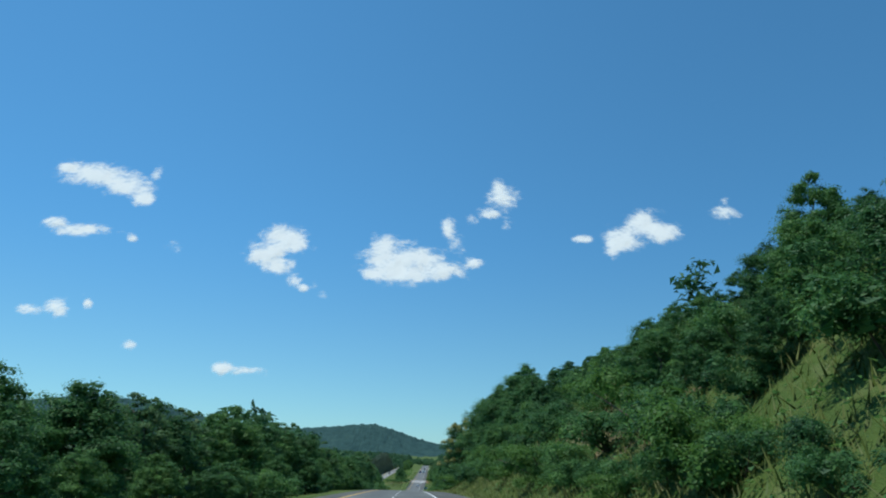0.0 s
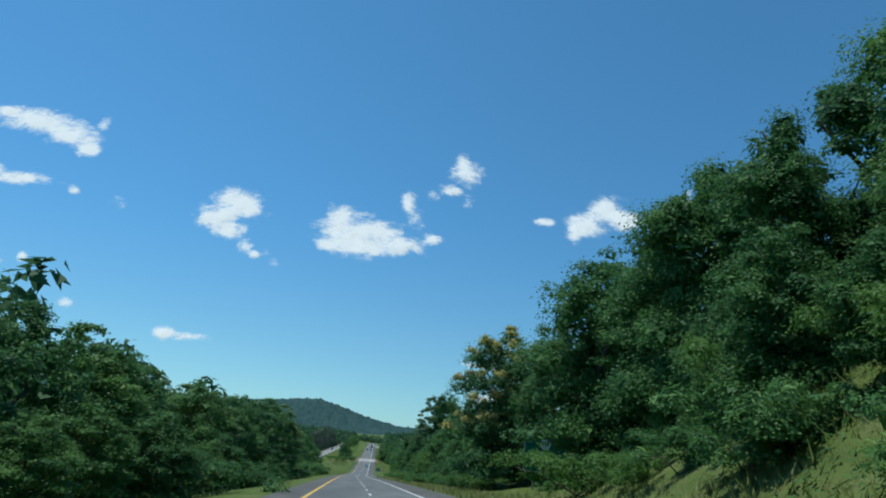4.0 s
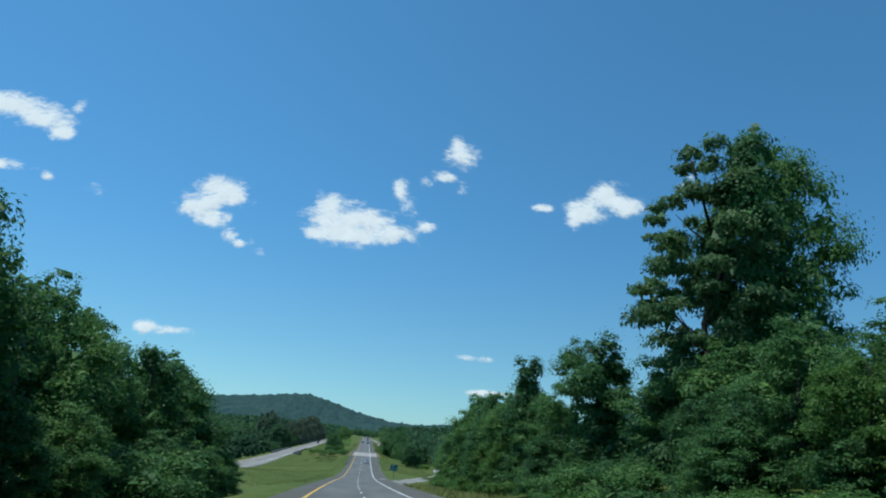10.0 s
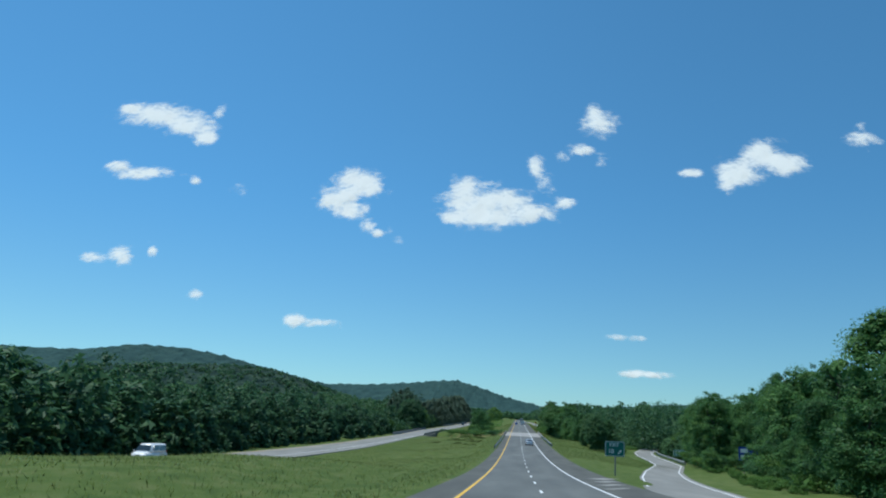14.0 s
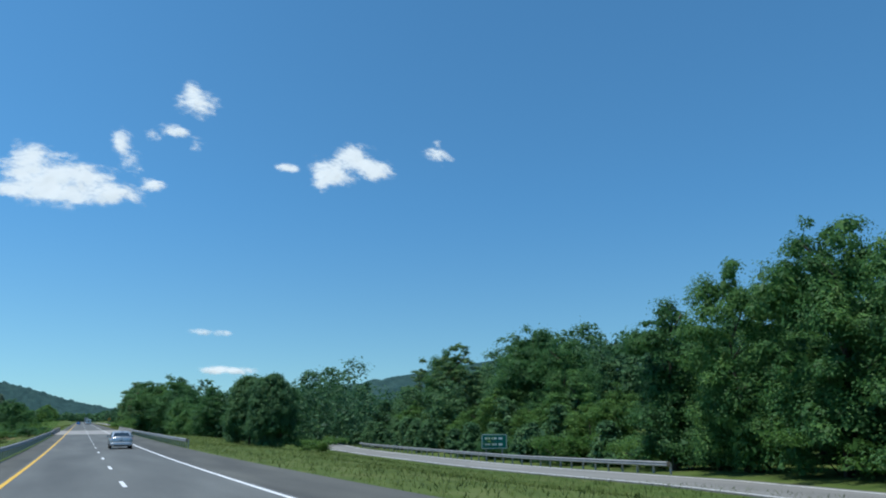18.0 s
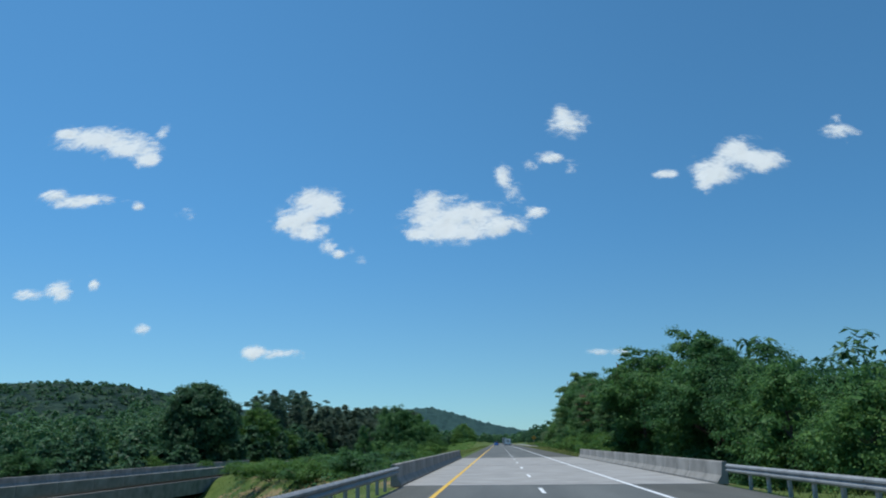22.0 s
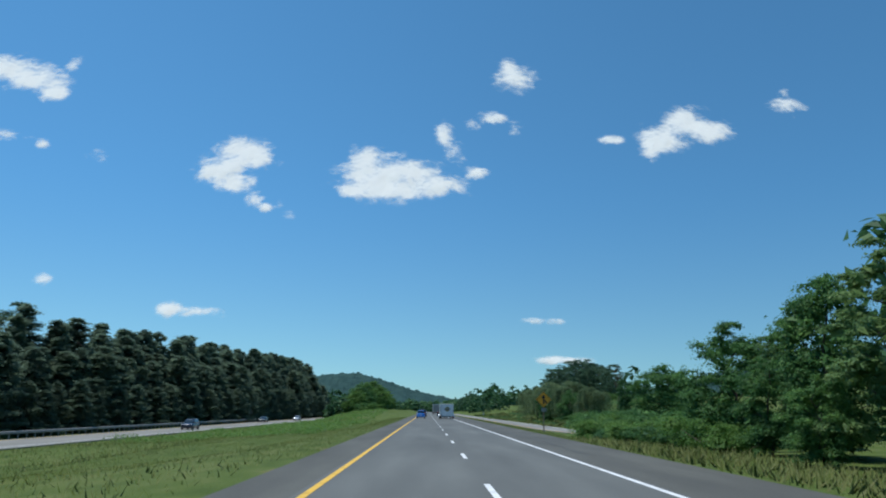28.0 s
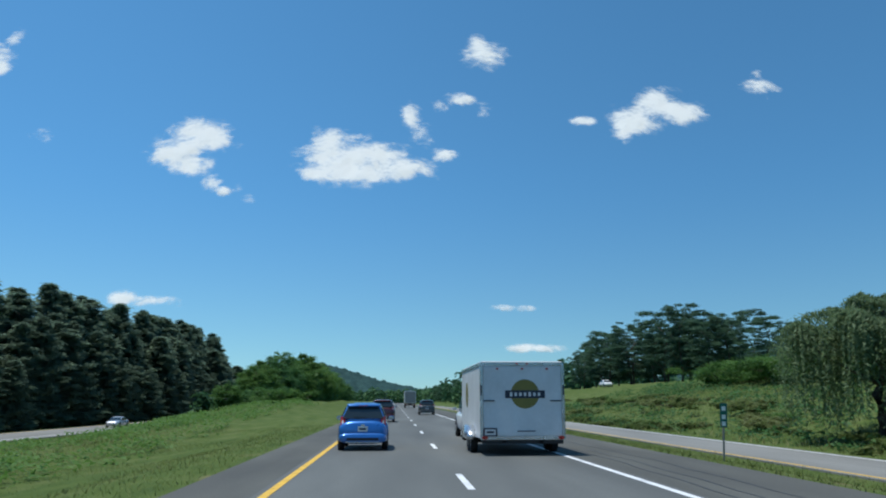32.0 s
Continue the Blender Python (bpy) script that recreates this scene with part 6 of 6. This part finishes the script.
        part("headlight", quad_plate("headlight", [(sx * w * 0.5, L - 0.14, hood_z - 0.30), (sx * w * 0.86, L - 0.28, hood_z - 0.28), (sx * w * 0.88, L - 0.34, hood_z - 0.14), (sx * w * 0.52, L - 0.2, hood_z - 0.16)], M_LENS, (sx * 0.4, 1, 0.1), 0.02), root)
        for yy in (0.72 * (L / 4.2), L - 0.82 * (L / 4.2)):
            part("wheel_arch", lathe("wheel_arch", [(-0.06, wheel_r * 1.16), (0.055, wheel_r * 1.16), (0.055, wheel_r * 1.02), (-0.06, wheel_r * 1.02), (-0.06, wheel_r * 1.16)], M_BLACK), root, Matrix.Translation((sx * (w - 0.06), yy, wheel_r + 0.01)))
            wheel(root, sx * (w - 0.10), yy, wheel_r)
    part("rear_bumper", loft("rear_bumper", [section(-0.05, w * 0.80, 0.30, 0.52, e=5), section(-0.02, w * 0.90, 0.26, 0.56, e=5), section(0.2, w * 0.985, 0.26, 0.56, e=5)], paint), root)
    part("bumper_insert", box("bumper_insert", (w * 1.3, 0.06, 0.12), M_BLACK, (0, 0, 0), 0.02), root, Matrix.Translation((0, -0.035, 0.38 if rear == "hatch" else 0.29)))
    part("bumper_strip", box("bumper_strip", (w * 1.35, 0.05, 0.035), M_TRIM, (0, 0, 0), 0.012), root, Matrix.Translation((0, -0.03, 0.285 if rear == "hatch" else 0.345)))
    part("number_plate", box("number_plate", (0.32, 0.012, 0.16), M_LENS, (0, 0, 0), 0.003), root, Matrix.Translation((0, -0.012 if rear == "hatch" else -0.01, 0.70 if rear == "hatch" else tail_z - 0.32)))
    part("plate_bar", box("plate_bar", (0.22, 0.006, 0.06), M_INK), root, Matrix.Translation((0, -0.021 if rear == "hatch" else -0.019, 0.70 if rear == "hatch" else tail_z - 0.32)))
    part("badge", plate_mesh("badge", [(x * 1.5, z) for x, z in disc(0.045)], M_TRIM, 0.015), root, Matrix.Translation((0, 0.012, tail_z - 0.16)))
    if rear == "hatch":
        part("spoiler", loft("spoiler", [section(yr1 - 0.16, w * 0.62, H - 0.13, H - 0.075, e=4), section(yr1 + 0.1, w * 0.70, H - 0.14, H - 0.02, e=4)], paint), root)
        part("brake_lamp", box("brake_lamp", (0.28, 0.012, 0.025), M_TAIL), root, Matrix.Translation((0, yr1 - 0.166, H - 0.10)))
        part("wiper", box("wiper", (0.42, 0.015, 0.018), M_BLACK), root, Matrix.Translation((-0.1, a[2] - 0.03, a[1] + 0.05)))
    else:
        part("lid_spoiler", loft("lid_spoiler", [section(0.06, w * 0.66, tail_z - 0.025, tail_z + 0.012, e=4), section(0.3, w * 0.72, tail_z - 0.03, tail_z + 0.004, e=4)], paint), root)
        part("aerial", box("aerial", (0.05, 0.14, 0.06), M_BLACK, (0, 0, 0), 0.02), root, Matrix.Translation((0, yr1 + 0.25, H + 0.02)))
    part("exhaust", lathe("exhaust", [(-0.06, 0.03), (0.06, 0.03), (0.06, 0.022), (-0.06, 0.022), (-0.06, 0.03)], M_TRIM, 12), root, Matrix.Translation((w * 0.55, 0.02, 0.25)) @ pose(0, 0, 0, 0, 0, 90))
    return root


HATCH = dict(L=3.64, W=1.64, H=1.54, belt_z=0.97, cab=(0.14, 2.75, 0.46, 1.9), hood_z=0.96, tail_z=0.97, taper=0.26, rear="hatch", wheel_r=0.29)
SEDAN = dict(L=4.53, W=1.82, H=1.47, belt_z=0.98, cab=(0.55, 3.35, 1.35, 2.5), hood_z=0.95, tail_z=1.04, rear="sedan", wheel_r=0.33, tall_lamps=False)
SUV = dict(L=4.6, W=1.86, H=1.70, belt_z=1.10, cab=(0.10, 3.45, 0.42, 2.65), hood_z=1.08, tail_z=1.1, rear="hatch", wheel_r=0.36)
VAN = dict(L=5.2, W=1.96, H=1.95, belt_z=1.15, cab=(0.06, 4.3, 0.2, 3.6), hood_z=1.1, tail_z=1.15, rear="hatch", wheel_r=0.35)
car("blue_hatchback", "small bright blue hatchback driving in the passing lane", 1001.6, -2.45, M_BLUE, **HATCH)
car("silver_sedan", "silver four-door sedan with red tail lights", 621, 1.87, M_SILVER, **SEDAN)
car("red_suv", "dark red sport utility car ahead in the passing lane", 1035, -2.3, M_MAROON, **SUV)
car("grey_suv", "charcoal grey sport utility car in the slow lane", 1066, 2.4, M_GREY, **SUV)
car("white_sedan", "white sedan far ahead in the passing lane", 1075, -2.2, M_WHITE_PAINT, **SEDAN)
car("white_van", "white van on the opposite carriageway", 512, -41, M_WHITE_PAINT, **VAN, facing=-1, h=opp_z(512))
car("white_suv", "white sport utility car on the opposite carriageway", 432, -43, M_WHITE_PAINT, **SUV, facing=-1, h=opp_z(432))
car("dark_suv", "dark blue sport utility car on the opposite carriageway", 985, -40, M_NAVY, **SUV, facing=-1, h=opp_z(985))
car("black_coupe", "low black car on the opposite carriageway", 1056, -43, M_GREY, **SEDAN, facing=-1, h=opp_z(1056))
car("silver_sedan_oncoming", "light silver car on the opposite carriageway", 1090, -40, M_SILVER, **SEDAN, facing=-1, h=opp_z(1090))


car("parked_car", "small white car parked on the rising field", 1140, 43.5, M_WHITE_PAINT, **SEDAN, facing=-1, h=ground_h(1140, 43.5) + 0.08)


def cargo_trailer(S, u):
    root = new("cargo_trailer")
    root.matrix_basis = Matrix.Translation(P(S, u)) @ pose(0, 0, 0, 0, 0, turn(S))
    tagged(root, "white enclosed cargo trailer with an olive round emblem", "trailer")
    w, z0, z1, L = 1.26, 0.50, 2.74, 6.2
    plan = [(-w, 0), (w, 0), (w, L), (0.35, L + 0.75), (-0.35, L + 0.75), (-w, L)]
    part("body", loft("body", [[(x, y, z) for x, y in plan] for z in (z0, z1 - 0.04)], M_TRAILER, False), root)
    part("roof", loft("roof", [[(x * 1.0, y, z1 - 0.038) for x, y in plan], [(x * 0.96, y * 0.985 + 0.04, z1 + 0.03) for x, y in plan]], M_TRAILER, False), root)
    door = part("ramp_door", box("ramp_door", (2 * w - 0.2, 0.03, z1 - z0 - 0.22), M_TRAILER, (0, 0, 0), 0.01), root, Matrix.Translation((0, -0.016, 0.5 * (z0 + z1) - 0.02)))
    for nm, sz, at in (("top_rail", (2 * w + 0.02, 0.06, 0.10), (0, -0.01, z1 - 0.05)), ("bottom_rail", (2 * w + 0.02, 0.06, 0.10), (0, -0.01, z0 + 0.02))):
        part(nm, box(nm, sz, M_TRIM, (0, 0, 0), 0.01), root, Matrix.Translation(at))
    for sx in (-1, 1):
        part("corner_post", box("corner_post", (0.09, 0.08, z1 - z0), M_TRIM, (0, 0, 0), 0.015), root, Matrix.Translation((sx * (w - 0.03), -0.004, 0.5 * (z0 + z1))))
        part("latch_bar", box("latch_bar", (0.34, 0.03, 0.035), M_INK, (0, 0, 0), 0.008), door, Matrix.Translation((sx * (w - 0.26), -0.03, 0.0)))
        for dz in (0.22, 0.36):
            part("hinge", box("hinge", (0.045, 0.04, 0.16), M_INK, (0, 0, 0), 0.008), root, Matrix.Translation((sx * (w - 0.02), -0.04, 0.5 * (z0 + z1) + dz)))
        part("side_rail", box("side_rail", (0.04, L, 0.10), M_TRIM, (0, 0, 0), 0.008), root, Matrix.Translation((sx * (w + 0.005), L / 2, z1 - 0.06)))
        part("fender", loft("fender", [[(sx * (w + 0.26 * q), 2.3 + 0.95 * math.cos(a) * (1 if r else 0.93), 0.42 + 0.42 * math.sin(a) * (1 if r else 0.90)) for a in np.linspace(0, math.pi, 9) for r in (1,)] for q in (0, 1)], M_TRIM, True), root)
        for yy in (1.9, 2.7):
            wheel(root, sx * (w - 0.06 + 0.08), yy, 0.34, 0.22)
        part("tail_light", plate_mesh("tail_light", [(x * 1.8, z) for x, z in disc(0.05)], M_TAIL, 0.02), root, Matrix.Translation((sx * (w - 0.12), -0.04, z0 + 0.03)))
    for x in (-0.75, 0, 0.75, -0.15, 0.15):
        part("marker_lamp", box("marker_lamp", (0.07, 0.03, 0.045), M_TAIL, (0, 0, 0), 0.006), root, Matrix.Translation((x, -0.045, z1 - (0.2 if abs(x) in (0.75, 0) else 0.05))))
    part("emblem", plate_mesh("emblem", disc(0.43, n=40), M_OLIVE, 0.004), door, Matrix.Translation((0.08, -0.016, 0.20)), "olive gold round emblem")
    band = part("emblem_band", plate_mesh("emblem_band", rrect(1.2, 0.23, 0.02), M_INK, 0.004), door, Matrix.Translation((0.08, -0.0205, 0.19)), "dark band across the emblem")
    for k in range(7):
        part("pale_bar", box("pale_bar", (0.075, 0.004, 0.13 if k in (0, 4) else 0.10), M_LENS), band, Matrix.Translation((-0.42 + 0.14 * k, -0.0065, 0)))
    part("plate_holder", box("plate_holder", (0.42, 0.03, 0.24), M_INK, (0, 0, 0), 0.01), root, Matrix.Translation((-0.98, -0.045, z0 + 0.19)))
    part("number_plate", box("number_plate", (0.32, 0.01, 0.16), M_LENS), root, Matrix.Translation((-0.98, -0.064, z0 + 0.19)))
    part("plate_bar", box("plate_bar", (0.22, 0.005, 0.06), M_INK), root, Matrix.Translation((-0.98, -0.072, z0 + 0.19)))
    part("door_handle", box("door_handle", (0.55, 0.02, 0.03), M_INK, (0, 0, 0), 0.006), door, Matrix.Translation((0.1, -0.022, -0.88)))
    part("rear_beam", box("rear_beam", (2 * w - 0.1, 0.12, 0.12), M_BLACK, (0, 0, 0), 0.01), root, Matrix.Translation((0, 0.06, z0 - 0.09)))
    for x in (-0.55, 0.55):
        part("chassis_rail", box("chassis_rail", (0.1, L, 0.14), M_BLACK), root, Matrix.Translation((x, L / 2, z0 - 0.075)))
    part("axle", lathe("axle", [(-w, 0.0), (-w, 0.05), (w, 0.05), (w, 0.0)], M_BLACK, 10), root, Matrix.Translation((0, 1.9, 0.34)))
    part("axle", lathe("axle", [(-w, 0.0), (-w, 0.05), (w, 0.05), (w, 0.0)], M_BLACK, 10), root, Matrix.Translation((0, 2.7, 0.34)))
    part("side_emblem", plate_mesh("side_emblem", disc(0.42, n=32), M_OLIVE, 0.004), root, Matrix.Translation((-w - 0.003, 4.2, 1.8)) @ pose(0, 0, 0, 0, 0, -90))
    part("drawbar", box("drawbar", (0.12, 1.3, 0.12), M_BLACK, (0, L + 1.2, 0.48)), root)
    return root


cargo_trailer(999.0, 2.38)
car("pickup_truck", "white pickup truck towing the cargo trailer", 1007.6, 2.45, M_WHITE_PAINT, L=5.7, W=2.02, H=1.92, belt_z=1.2, cab=(2.0, 4.35, 2.15, 3.6), hood_z=1.2, tail_z=1.18, rear="sedan", wheel_r=0.40, tall_lamps=False)


def box_truck(S, u):
    root = new("box_truck")
    root.matrix_basis = Matrix.Translation(P(S, u)) @ pose(0, 0, 0, 0, 0, turn(S))
    tagged(root, "grey-white box truck far ahead in the slow lane", "truck")
    part("cargo_box", box("cargo_box", (2.55, 8.0, 2.7), M_TRAILER, (0, 4.0, 2.45), 0.04), root)
    part("rear_door", box("rear_door", (2.3, 0.05, 2.4), M_SIGNBACK, (0, -0.03, 2.4), 0.01), root)
    part("cab", loft("cab", [section(8.2, 1.1, 0.6, 2.7, e=6), section(9.4, 1.1, 0.6, 2.6, e=6), section(10.1, 1.05, 0.6, 1.5, e=6), section(10.6, 0.95, 0.7, 1.35, e=6)], M_WHITE_PAINT), root)
    part("chassis", box("chassis", (0.9, 9.5, 0.25), M_BLACK, (0, 5.0, 0.85)), root)
    part("bumper", box("bumper", (2.3, 0.12, 0.14), M_BLACK, (0, -0.02, 0.55), 0.01), root)
    for sx in (-1, 1):
        for yy in (2.0, 9.3):
            wheel(root, sx * 1.08, yy, 0.5, 0.28)
        part("tail_light", box("tail_light", (0.18, 0.03, 0.12), M_TAIL), root, Matrix.Translation((sx * 0.95, -0.09, 0.75)))


box_truck(1150, 2.2)
